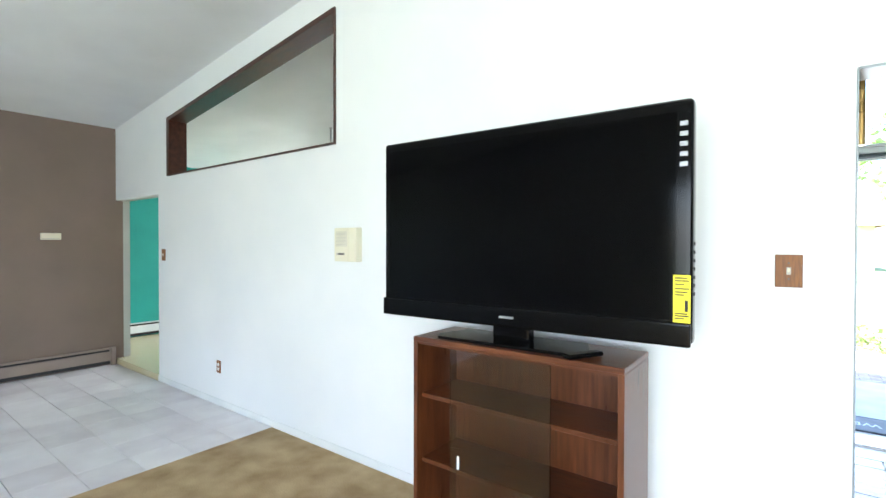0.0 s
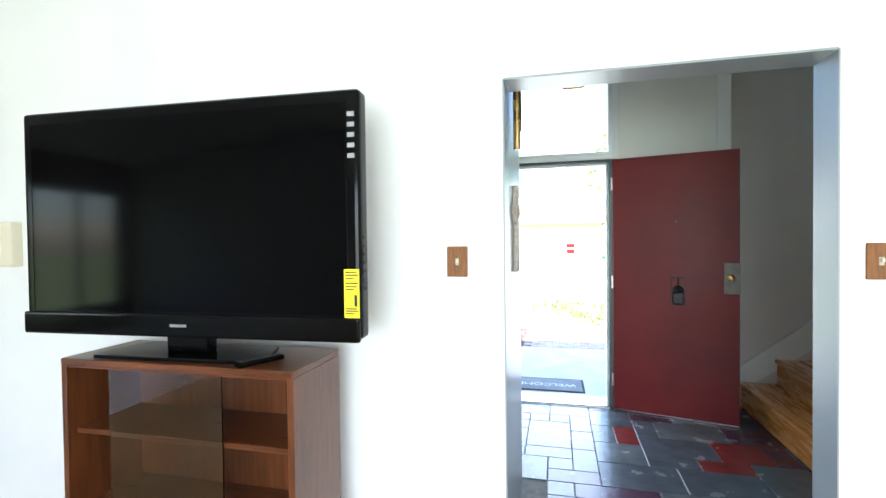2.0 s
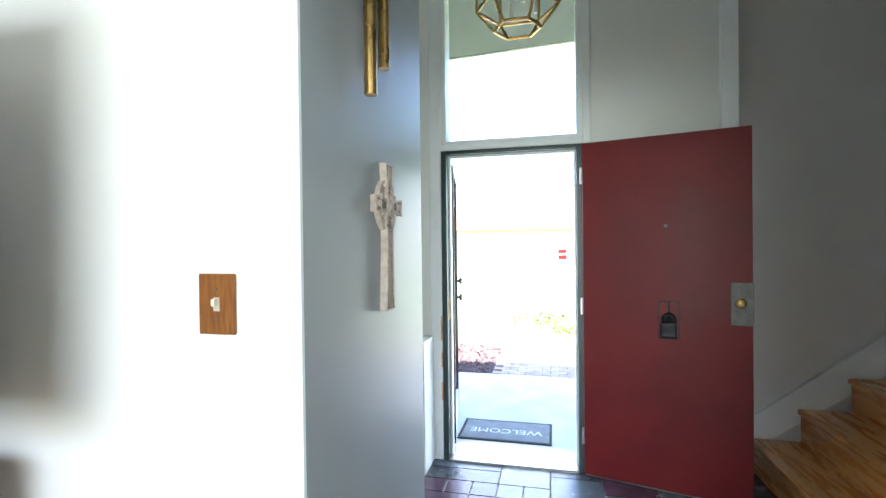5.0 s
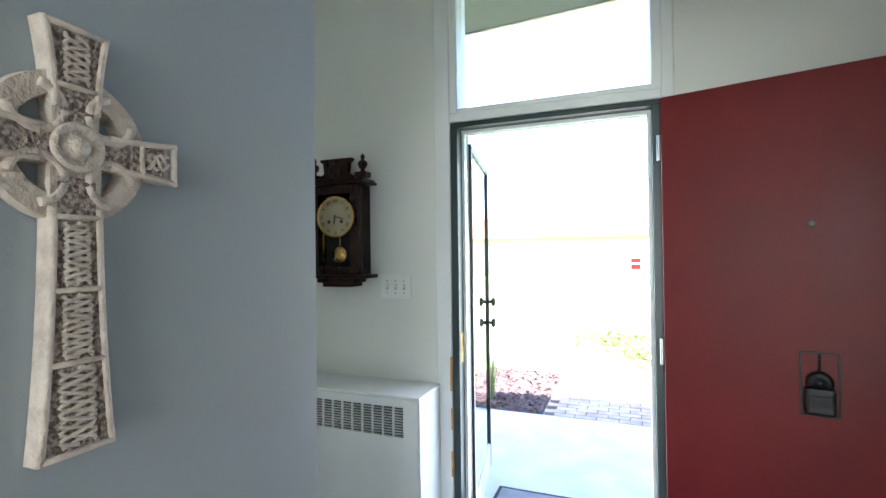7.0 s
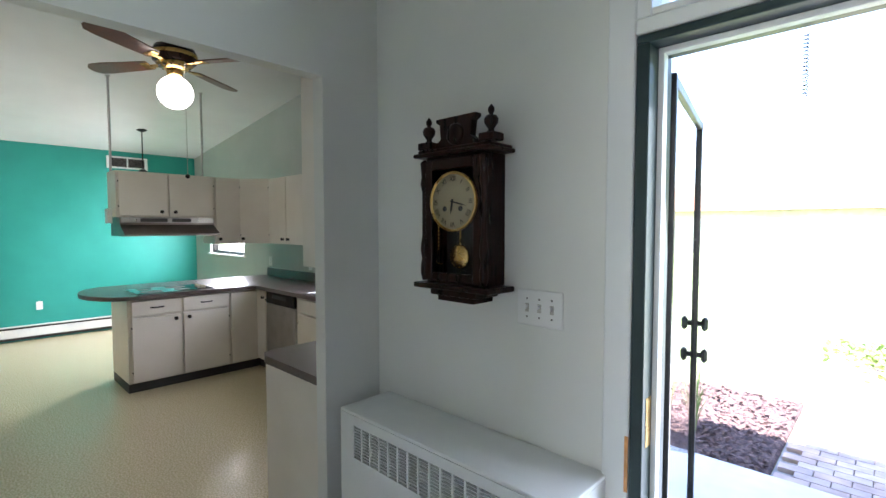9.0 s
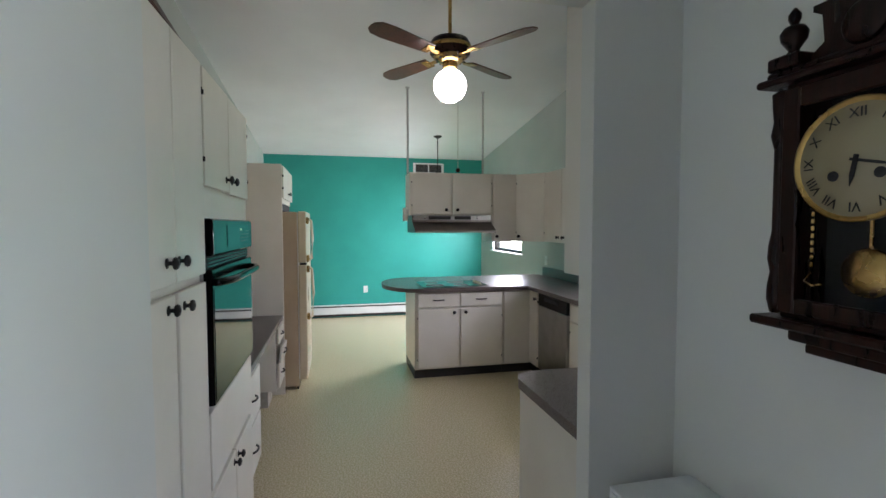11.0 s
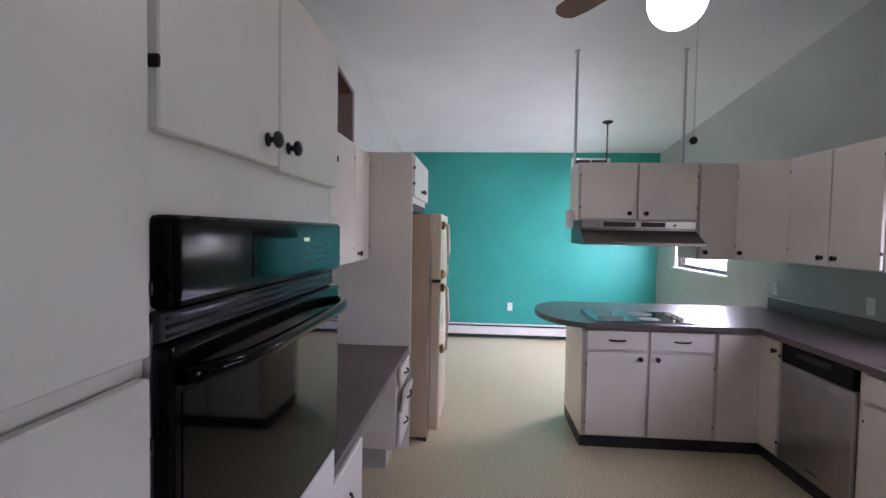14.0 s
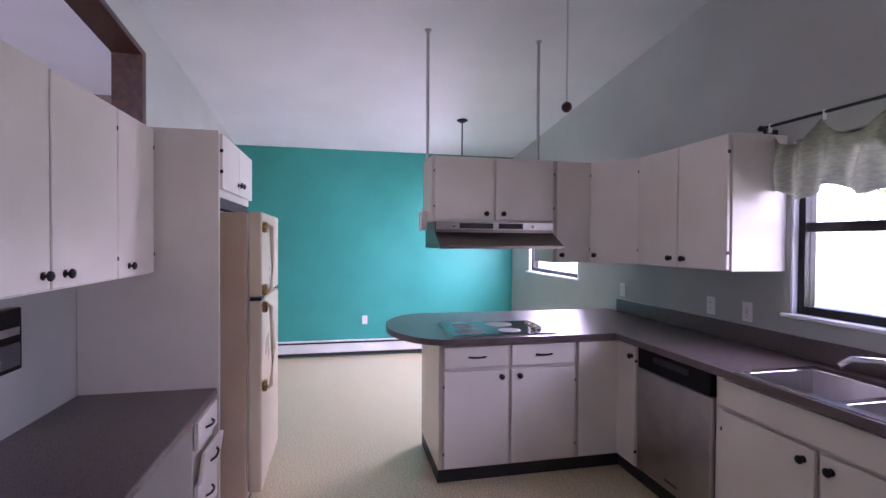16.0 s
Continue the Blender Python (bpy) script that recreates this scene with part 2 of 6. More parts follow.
def box(bm, x0, y0, z0, x1, y1, z1, bev=0.0, seg=1):
    r = bmesh.ops.create_cube(bm, size=1.0)["verts"]
    for v in r:
        v.co = Vector(((x0 + x1) / 2 + v.co.x * (x1 - x0), (y0 + y1) / 2 + v.co.y * (y1 - y0), (z0 + z1) / 2 + v.co.z * (z1 - z0)))
    if bev:
        es = list({e for v in r for e in v.link_edges})
        bmesh.ops.bevel(bm, geom=es, offset=min(bev, abs(x1 - x0) / 2.2, abs(y1 - y0) / 2.2, abs(z1 - z0) / 2.2), segments=seg, profile=0.6, affect="EDGES")
    return bm


def boxes(*rows, bev=0.0, seg=1):
    bm = bmesh.new()
    for r in rows:
        box(bm, *r, bev=bev, seg=seg)
    return bm


def rod(bm, a, b, r0, r1=None, seg=16):
    a, b = Vector(a), Vector(b)
    r1 = r0 if r1 is None else r1
    q = (b - a).to_track_quat("Z", "Y").to_matrix().to_4x4()
    bmesh.ops.create_cone(bm, cap_ends=True, segments=seg, radius1=r0, radius2=r1, depth=(b - a).length, matrix=Matrix.Translation((a + b) / 2) @ q)
    return bm


def lathe(bm, profile, at=(0, 0, 0), axis=(0, 0, 1), seg=24):
    """profile: (radius, height) pairs turned round axis at a place."""
    m = Matrix.Translation(at) @ Vector(axis).to_track_quat("Z", "Y").to_matrix().to_4x4()
    rings = []
    for r, h in profile:
        rings.append([bm.verts.new(m @ Vector((max(r, 0.0004) * math.cos(2 * math.pi * i / seg), max(r, 0.0004) * math.sin(2 * math.pi * i / seg), h))) for i in range(seg)])
    for a, b in zip(rings, rings[1:]):
        for i in range(seg):
            f = bm.faces.new((a[i], a[(i + 1) % seg], b[(i + 1) % seg], b[i]))
            f.smooth = True
    bm.faces.new(list(reversed(rings[0])))
    bm.faces.new(rings[-1])
    return bm


def prism(bm, pts, axis, a, b):
    """A polygon drawn in two axes and pushed from a to b along the third ('x', 'y' or 'z')."""
    def place(p, d):
        return {"x": (d, p[0], p[1]), "y": (p[0], d, p[1]), "z": (p[0], p[1], d)}[axis]
    lo, hi = [bm.verts.new(place(p, a)) for p in pts], [bm.verts.new(place(p, b)) for p in pts]
    k = len(pts)
    for i in range(k):
        bm.faces.new((lo[i], lo[(i + 1) % k], hi[(i + 1) % k], hi[i]))
    bm.faces.new(list(reversed(lo)))
    bm.faces.new(hi)
    return bm


def tube(bm, pts, r, seg=10):
    pts = [Vector(p) for p in pts]
    rings = []
    for i, p in enumerate(pts):
        d = (pts[min(i + 1, len(pts) - 1)] - pts[max(i - 1, 0)]).normalized()
        q = d.to_track_quat("Z", "Y").to_matrix()
        rings.append([bm.verts.new(p + q @ Vector((r * math.cos(2 * math.pi * j / seg), r * math.sin(2 * math.pi * j / seg), 0))) for j in range(seg)])
    for a, b in zip(rings, rings[1:]):
        for j in range(seg):
            f = bm.faces.new((a[j], a[(j + 1) % seg], b[(j + 1) % seg], b[j]))
            f.smooth = True
    bm.faces.new(list(reversed(rings[0])))
    bm.faces.new(rings[-1])
    return bm


def mesh_of(name, bm, mat):
    bmesh.ops.recalc_face_normals(bm, faces=bm.faces)
    me = bpy.data.meshes.new(name)
    bm.to_mesh(me)
    bm.free()
    me.materials.append(mat)
    return me


def solid(name, bm, mat, label="", category="", group="", kind=""):
    """A thing or a piece of the setting that is one mesh, drawn in the world's metres."""
    return tagged(new(name, mesh_of(name, bm, mat)), label, category, group, kind)


def thing(name, at, label, category, group="", turn=0.0):
    ob = new(name)
    ob.empty_display_size = 0.05
    ob.location, ob.rotation_euler = at, (0, 0, radians(turn))
    return tagged(ob, label, category, group)


def part(name, bm, mat, parent, label="", local=False):
    """One mesh under a thing or part. Drawn in the world's metres, or in the thing's own where local."""
    root = parent
    while root.parent:
        root = root.parent
    if not local:
        bmesh.ops.translate(bm, vec=-root.location, verts=bm.verts)
    ob = new(name, mesh_of(name, bm, mat))
    ob.parent = parent
    return tagged(ob, label)


def smooth(ob):
    for p in ob.data.polygons:
        p.use_smooth = True
    return ob


def ceil_z(x):
    return 2.82 + 0.115 * (x + 4.5)


# ---- structure ----
FLOOR_LIVING = -0.065


def wall_x(name, y0, y1, segs, mat, label):
    """A wall that runs along x. segs: (x0, x1, bottom, top), the top None for the ceiling or a pair for a slope."""
    bm = bmesh.new()
    for x0, x1, lo, hi in segs:
        l0, l1 = lo if isinstance(lo, tuple) else (lo, lo)
        h0, h1 = (ceil_z(x0), ceil_z(x1)) if hi is None else (hi if isinstance(hi, tuple) else (hi, hi))
        prism(bm, [(x0, l0), (x1, l1), (x1, h1), (x0, h0)], "y", y0, y1)
    return solid(name, bm, mat, label, "wall", kind="structure")


def wall_y(name, x0, x1, segs, mat, label):
    bm = bmesh.new()
    for y0, y1, lo, hi in segs:
        h0, h1 = (ceil_z(x0), ceil_z(x1)) if hi is None else (hi, hi)
        prism(bm, [(x0, lo), (x1, lo), (x1, h1), (x0, h0)], "y", y0, y1)
    return solid(name, bm, mat, label, "wall", kind="structure")


CL0, CL1, CLZ = -2.99, -0.32, 2.125


def cl_top(x):
    return 2.735 + 0.133 * (x - CL0)


PARTITION = [(-4.43, -3.22, 1.95, None), (-3.22, CL0, -0.2, None), (CL0, CL1, -0.2, CLZ), (CL0, CL1, (cl_top(CL0), cl_top(CL1)), None), (CL1, 2.45, -0.2, None), (2.45, 3.588, 2.045, None), (3.588, 6.6, -0.2, None)]
wall_x("wall_partition", 3.80, 3.875, PARTITION, M_WHITE, "white painted wall between living room and kitchen")
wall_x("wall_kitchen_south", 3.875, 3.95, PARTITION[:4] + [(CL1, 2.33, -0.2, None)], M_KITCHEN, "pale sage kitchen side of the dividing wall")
wall_x("wall_hall_south", 3.875, 3.95, [(2.33, 2.45, -0.2, None)] + PARTITION[5:], M_HALL, "pale grey hall wall around the living room opening")
wall_y("wall_brown", -4.55, -4.43, [(-2.6, -2.35, -0.2, None), (-2.35, -0.75, -0.2, 0.35), (-2.35, -0.75, 2.3, None), (-0.75, 3.875, -0.2, None)], M_BROWN, "taupe brown painted living room wall")
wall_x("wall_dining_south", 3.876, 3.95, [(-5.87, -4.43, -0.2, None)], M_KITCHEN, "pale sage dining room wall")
wall_y("wall_teal", -5.87, -5.75, [(3.95, 7.73, -0.2, None)], M_TEAL, "bright teal painted dining room wall")
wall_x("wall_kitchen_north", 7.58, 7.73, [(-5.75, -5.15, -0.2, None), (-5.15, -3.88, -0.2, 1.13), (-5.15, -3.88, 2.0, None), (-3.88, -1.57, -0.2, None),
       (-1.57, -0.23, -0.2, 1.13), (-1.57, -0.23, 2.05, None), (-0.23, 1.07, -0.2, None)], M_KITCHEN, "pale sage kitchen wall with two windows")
wall_y("wall_kitchen_hall", 1.0, 1.07, [(4.65, 5.765, 2.14, None), (5.765, 7.58, -0.2, None)], M_HALL, "pale grey wall with an opening into the kitchen")
# Closet side is coloured darker than its front for the shade on it.
wall_y("wall_closet_side", 2.33, 2.45, [(3.95, 4.65, -0.2, None)], M_HALLSHADE, "blue-grey hall wall carrying a cross, shade in its colour")
wall_x("wall_closet_front", 4.49, 4.65, [(1.02, 2.33, -0.2, None)], M_HALL, "pale grey closet wall beside the kitchen opening")
wall_x("wall_entry", 6.04, 6.19, [(1.07, 2.185, -0.2, None), (2.185, 3.12, 2.06, 2.10), (2.185, 3.12, 3.2, None), (2.185, 3.12, -0.2, -0.02), (3.12, 3.93, -0.2, None)], M_HALL, "pale grey entry wall around the front door")
wall_x("wall_stairs", 6.28, 6.40, [(3.81, 6.6, -0.2, None)], M_STAIRWALL, "taupe stairwell wall")
wall_y("wall_stairs_return", 3.81, 3.93, [(6.19, 6.28, -0.2, None)], M_HALL, "pale grey return beside the stairs")
wall_y("wall_east", 6.6, 6.72, [(-2.6, 6.40, -0.2, None)], M_WHITE, "white living room end wall")
wall_x("wall_living_south", -2.75, -2.6, [(-4.69, 1.2, -0.2, None), (1.2, 5.5, -0.2, 0.25), (1.2, 5.5, 2.35, None), (5.5, 6.72, -0.2, None)],
       M_WHITE, "white living room wall with large windows")

bm = bmesh.new()
prism(bm, [(-5.9, ceil_z(-5.9)), (6.75, ceil_z(6.75)), (6.75, ceil_z(6.75) + 0.2), (-5.9, ceil_z(-5.9) + 0.2)], "y", -2.78, 6.40)
prism(bm, [(-5.9, ceil_z(-5.9)), (1.2, ceil_z(1.2)), (1.2, ceil_z(1.2) + 0.2), (-5.9, ceil_z(-5.9) + 0.2)], "y", 6.40, 7.76)
solid("ceiling", bm, M_CEIL, "white sloping plaster ceiling", "ceiling", kind="structure")
bm = bmesh.new()
prism(bm, [(1.2, 3.50), (6.75, 3.72), (6.75, 3.9), (1.2, 3.68)], "y", 6.41, 8.15)
solid("eaves_soffit", bm, M_FASCIA, "blue-grey painted soffit under the porch eaves", "soffit", kind="structure")
bm = bmesh.new()
prism(bm, [(1.2, 3.49), (6.75, 3.71), (6.75, 3.92), (1.2, 3.70)], "y", 8.151, 8.19)
solid("eaves_fascia", bm, M_FOIL, "pale painted fascia board on the eaves", "fascia", kind="structure")

floor_living = solid("floor_living", boxes((-4.69, -2.6, -0.2, -1.1, 3.8, FLOOR_LIVING - 0.008)), M_GROUT, "pale grey stone tile living room floor", "floor", kind="structure")
solid("floor_carpet", boxes((-1.1, -2.6, -0.2, 6.6, 3.8, FLOOR_LIVING)), M_CARPET, "worn tan floor with stains beside the tiles", "floor", kind="structure")
solid("floor_kitchen", boxes((-5.75, 3.95, -0.2, 1.0, 7.58, 0.0), (-4.43, 3.8, -0.2, -3.22, 3.95, 0.0), (1.0, 4.65, -0.2, 1.07, 5.765, 0.0)), M_VINYL, "beige speckled vinyl kitchen floor", "floor", kind="structure")
floor_entry = solid("floor_entry", boxes((1.07, 4.65, -0.2, 2.45, 6.04, -0.006), (2.45, 3.8, -0.2, 6.6, 6.04, -0.006), (3.93, 6.04, -0.2, 6.6, 6.28, -0.006)), M_GROUT, "mixed slate entry floor in grey, purple and red", "floor", kind="structure")
solid("ground", boxes((-70, -70, -0.5, 80, 95, -0.205)), M_GRASS, "green lawn in front of the house", "lawn", kind="structure")
solid("pavement", boxes((1.5, 6.2, -0.21, 4.3, 8.28, -0.03), bev=0.01), M_CONCRETE, "pale concrete porch slab", "pavement", kind="structure")

# baseboards
solid("baseboard", boxes((-3.22, 3.788, FLOOR_LIVING, 2.45, 3.799, FLOOR_LIVING + 0.06), bev=0.004), M_TRIM, "low white baseboard along the white wall", "baseboard", kind="structure")
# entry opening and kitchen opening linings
solid("trim_entry_opening", boxes((2.4505, 3.795, 0.0, 2.456, 3.956, 2.04), (3.582, 3.795, 0.0, 3.5875, 3.956, 2.04), (2.456, 3.795, 2.036, 3.582, 3.956, 2.0445)), M_HALLSHADE, "blue-grey opening lining, shade in its colour", "trim", kind="structure")
# clerestory frame
bm = bmesh.new()
t0 = 0.06
prism(bm, [(CL0 + 0.002, CLZ + 0.002), (CL0 + t0, CLZ + 0.002), (CL0 + t0, cl_top(CL0 + t0) - 0.002), (CL0 + 0.002, cl_top(CL0) - 0.002)], "y", 3.785, 3.965)
prism(bm, [(CL0 + t0, cl_top(CL0 + t0) - 0.042), (CL1 - 0.012, cl_top(CL1) - 0.042), (CL1 - 0.012, cl_top(CL1) - 0.003), (CL0 + t0, cl_top(CL0 + t0) - 0.003)], "y", 3.785, 3.965)
prism(bm, [(CL0 + t0, CLZ + 0.002), (CL1 - 0.012, CLZ + 0.002), (CL1 - 0.012, CLZ + 0.014), (CL0 + t0, CLZ + 0.014)], "y", 3.785, 3.965)
prism(bm, [(CL1 - 0.012, CLZ + 0.002), (CL1 - 0.002, CLZ + 0.002), (CL1 - 0.002, cl_top(CL1) - 0.003), (CL1 - 0.012, cl_top(CL1) - 0.003)], "y", 3.785, 3.965)
solid("window_clerestory_frame", bm, M_CLERWOOD, "dark stained wooden frame of an interior clerestory opening", "window frame", kind="structure")

# ---- windows and front door ----


def sash_window(name, x0, x1, z0, z1, label):
    w = thing(name, (x0, 7.58, z0), label, "window")
    w["kind"] = "structure"
    g = 0.045
    part("window_frame", boxes((x0 + 0.002, 7.62, z0 + 0.002, x0 + g, 7.70, z1 - 0.002), (x1 - g, 7.62, z0 + 0.002, x1 - 0.002, 7.70, z1 - 0.002), (x0 + g, 7.62, z0 + 0.002, x1 - g, 7.70, z0 + g), (x0 + g, 7.62, z1 - g, x1 - g, 7.70, z1 - 0.002), bev=0.004), M_IRON, w, "black metal window frame")
    mid = (z0 + z1) / 2
    part("meeting_rail", boxes((x0 + g, 7.625, mid - 0.025, x1 - g, 7.68, mid + 0.025), bev=0.004), M_IRON, w)
    part("window_sill", boxes((x0 - 0.03, 7.55, z0 - 0.02, x1 + 0.03, 7.62, z0 + 0.001), bev=0.004), M_TRIM, w, "white painted window sill")
    part("casing", boxes((x0 - 0.001, 7.585, z0, x0 + 0.012, 7.62, z1), (x1 - 0.012, 7.585, z0, x1 + 0.001, 7.62, z1)), M_TRIM, w)
    for a, b in ((z0 + g, mid - 0.025), (mid + 0.025, z1 - g)):
        p = part("pane", boxes((x0 + g, 7.655, a, x1 - g, 7.659, b)), M_GLASS, w)
        p.visible_shadow = False
    return w


sash_window("window_1", -1.57, -0.23, 1.13, 2.05, "black framed sash window above the sink")
sash_window("window_2", -5.15, -3.88, 1.13, 2.0, "black framed window with a white sill")


def living_window(name, x0, x1, lights):
    w = thing(name, (x0, -2.68, 0.25), "large white framed living room window", "window")
    w["kind"] = "structure"
    part("window_frame", boxes((x0 + 0.002, -2.73, 0.252, x0 + 0.06, -2.62, 2.348), (x1 - 0.06, -2.73, 0.252, x1 - 0.002, -2.62, 2.348), (x0 + 0.06, -2.73, 0.252, x1 - 0.06, -2.62, 0.31), (x0 + 0.06, -2.73, 2.29, x1 - 0.06, -2.62, 2.348)), M_TRIM, w)
    for i in range(1, lights):
        x = x0 + (x1 - x0) * i / lights
        part("mullion", boxes((x - 0.035, -2.72, 0.31, x + 0.035, -2.63, 2.29)), M_TRIM, w)


living_window("window_4", 1.2, 5.5, 3)
w3 = thing("window_3", (-4.49, -1.55, 0.35), "tall white framed living room window", "window")
w3["kind"] = "structure"
part("window_frame", boxes((-4.53, -2.348, 0.352, -4.45, -2.29, 2.298), (-4.53, -0.81, 0.352, -4.45, -0.752, 2.298), (-4.53, -2.29, 0.352, -4.45, -0.81, 0.41), (-4.53, -2.29, 2.24, -4.45, -0.81, 2.298)), M_TRIM, w3)
part("mullion", boxes((-4.52, -1.62, 0.41, -4.46, -1.56, 2.24)), M_TRIM, w3)

# transom above the front door
tr = thing("window_5", (2.62, 6.1, 2.1), "tall clear transom window above the front door", "window")
tr["kind"] = "structure"
part("window_frame", boxes((2.187, 6.03, 2.102, 2.2342, 6.17, 3.198), (3.0706, 6.03, 2.102, 3.1178, 6.17, 3.198), (2.2342, 6.03, 2.102, 3.0706, 6.17, 2.125), (2.2342, 6.03, 3.16, 3.0706, 6.17, 3.198), bev=0.004), M_TRIM, tr)
pn = part("pane", boxes((2.2342, 6.10, 2.125, 3.0706, 6.104, 3.16)), M_GLASS, tr)
pn.visible_shadow = False
# front door frame
df = thing("door_frame", (2.62, 6.1, 0.0), "front door frame with dark green jambs and white casing", "door frame")
df["kind"] = "structure"
part("jamb", boxes((2.1998, 6.025, -0.015, 2.2342, 6.2, 2.035), (3.0706, 6.025, -0.015, 3.105, 6.2, 2.035), (2.1998, 6.025, 2.035, 3.105, 6.2, 2.058), bev=0.003), M_GREEN, df, "dark green painted jamb")
part("stop", boxes((2.2342, 6.09, -0.01, 2.2499, 6.12, 2.02), (3.0549, 6.09, -0.01, 3.0706, 6.12, 2.02), (2.2342, 6.09, 2.019, 3.0706, 6.12, 2.035), bev=0.002), M_TRIM, df)
part("casing", boxes((2.121, 6.022, 0.0, 2.1978, 6.039, 3.24), (3.107, 6.022, 2.06, 3.1542, 6.039, 3.24), (2.1978, 6.022, 2.06, 3.107, 6.039, 2.1), bev=0.004), M_TRIM, df, "white painted casing")
part("threshold", boxes((2.2342, 6.0, -0.006, 3.0706, 6.24, 0.016), bev=0.006), M_STEEL, df, "worn metal threshold")
part("bare_wood", boxes((2.188, 6.0205, 0.80, 2.1985, 6.0225, 0.96), (2.190, 6.0205, 0.62, 2.1985, 6.0225, 0.72), (2.189, 6.0205, 0.40, 2.1985, 6.0225, 0.52)), M_OAK, df, "chipped bare wood on the casing edge")
part("strike_plate", boxes((2.2327, 6.05, 0.93, 2.2357, 6.085, 1.07)), M_BRASS, df)
bm = bmesh.new()
tube(bm, [(2.54 + 0.007 * math.cos(k * 1.05), 6.245 + 0.007 * math.sin(k * 1.05), 2.035 - k * 0.0016) for k in range(100)], 0.0016, 5)
part("chain_spring", bm, M_STEEL, df, "thin coiled storm door spring")

# open red door leaf, in its own frame: hinge at the origin, leaf along +x, room side at -y
leaf = thing("front_door", (3.105, 6.035, 0.0), "dark red painted front door standing wide open", "door", turn=-14.5)
leaf["kind"] = "structure"
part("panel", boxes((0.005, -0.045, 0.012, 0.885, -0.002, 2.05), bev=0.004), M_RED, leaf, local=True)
part("bottom_sweep", boxes((0.01, -0.047, 0.006, 0.88, -0.001, 0.0118)), M_STEEL, leaf, local=True)
for hz in (0.25, 1.05, 1.85):
    part("hinge", rod(bmesh.new(), (0.0, -0.052, hz - 0.05), (0.0, -0.052, hz + 0.05), 0.008), M_STEEL, leaf, local=True)
b = boxes((0.428, -0.052, 0.885, 0.434, -0.046, 1.10), (0.53, -0.052, 0.885, 0.536, -0.046, 1.10), (0.428, -0.052, 1.094, 0.536, -0.046, 1.10), (0.428, -0.052, 0.885, 0.536, -0.046, 0.892), bev=0.001)
kn = part("knocker", b, M_IRON, leaf, "black iron door knocker in a rectangular bracket", local=True)
part("stem", rod(bmesh.new(), (0.482, -0.05, 1.03), (0.482, -0.05, 1.096), 0.004), M_IRON, kn, local=True)
smooth(part("ring", lathe(bmesh.new(), [(0.0, 0.0), (0.036, 0.0), (0.038, 0.012), (0.026, 0.02), (0.015, 0.018), (0.013, 0.026), (0.0, 0.028)], (0.482, -0.046, 1.0), (0, -1, 0)), M_IRON, kn, local=True))
part("lock_box", boxes((0.440, -0.085, 0.895, 0.524, -0.046, 0.985), bev=0.012, seg=2), M_IRON, kn, "black key box hanging from the knocker", local=True)
part("lock_face", boxes((0.455, -0.088, 0.925, 0.51, -0.0855, 0.962), bev=0.002), M_SHADOW, kn, local=True)
smooth(part("peephole", lathe(bmesh.new(), [(0.0, 0.0), (0.011, 0.0), (0.011, 0.006), (0.006, 0.009), (0.0, 0.006)], (0.47, -0.045, 1.53), (0, -1, 0)), M_GREY, leaf, local=True))
lp = part("lock_plate", boxes((0.785, -0.049, 0.985, 0.888, -0.0455, 1.215), bev=0.002), M_GREY, leaf, "worn metal lock plate", local=True)
smooth(part("cylinder", lathe(bmesh.new(), [(0.0, 0.0), (0.026, 0.0), (0.026, 0.01), (0.018, 0.016), (0.0, 0.016)], (0.83, -0.049, 1.105), (0, -1, 0)), M_BRASS, lp, local=True))

# storm door, swung outwards
st = thing("storm_door", (2.228, 6.215, 0.0), "open black framed storm door with clear glass", "door", turn=100)
st["kind"] = "structure"
part("stile", boxes((0.0, -0.015, 0.03, 0.035, 0.015, 2.0), bev=0.003), M_IRON, st, local=True)
part("stile", boxes((0.84, -0.015, 0.03, 0.875, 0.015, 2.0), bev=0.003), M_IRON, st, local=True)
part("rail", boxes((0.035, -0.013, 1.965, 0.84, 0.013, 2.0), bev=0.003), M_IRON, st, local=True)
part("rail", boxes((0.035, -0.013, 0.03, 0.84, 0.013, 0.18), bev=0.003), M_TRIM, st, "white kick rail", local=True)
gp = part("pane", boxes((0.035, -0.003, 0.18, 0.84, 0.003, 1.965)), M_GLASS, st, local=True)
gp.visible_shadow = False
for hz in (0.98, 1.12):
    h = part("handle", rod(bmesh.new(), (0.858, -0.05, hz), (0.858, 0.05, hz), 0.012), M_IRON, st, local=True)
    part("knob", boxes((0.835, 0.03, hz - 0.03, 0.88, 0.055, hz + 0.03), (0.835, -0.055, hz - 0.03, 0.88, -0.03, hz + 0.03), bev=0.01), M_IRON, h, local=True)

st.scale = (0.925, 1.0, 1.0)

# vertical corner trim beside the stairs and sloped skirting
solid("trim_corner", boxes((3.878, 6.005, 0.0, 3.972, 6.039, 3.7), bev=0.004), M_TRIM, "white vertical corner trim board", "trim", kind="structure")
bm = bmesh.new()
prism(bm, [(3.94, 0.0), (6.5, 1.84), (6.5, 2.13), (3.94, 0.17)], "y", 6.262, 6.279)
solid("trim_stair_skirt", bm, M_TRIM, "white sloping skirting board along the stairs", "trim", kind="structure")
bm = bmesh.new()
prism(bm, [(3.94, 0.172), (6.5, 2.132), (6.5, 2.165), (3.94, 0.205)], "y", 6.25, 6.279)
solid("trim_stair_cap", bm, M_TRIM, "white cap moulding on the stair skirting", "trim", kind="structure")

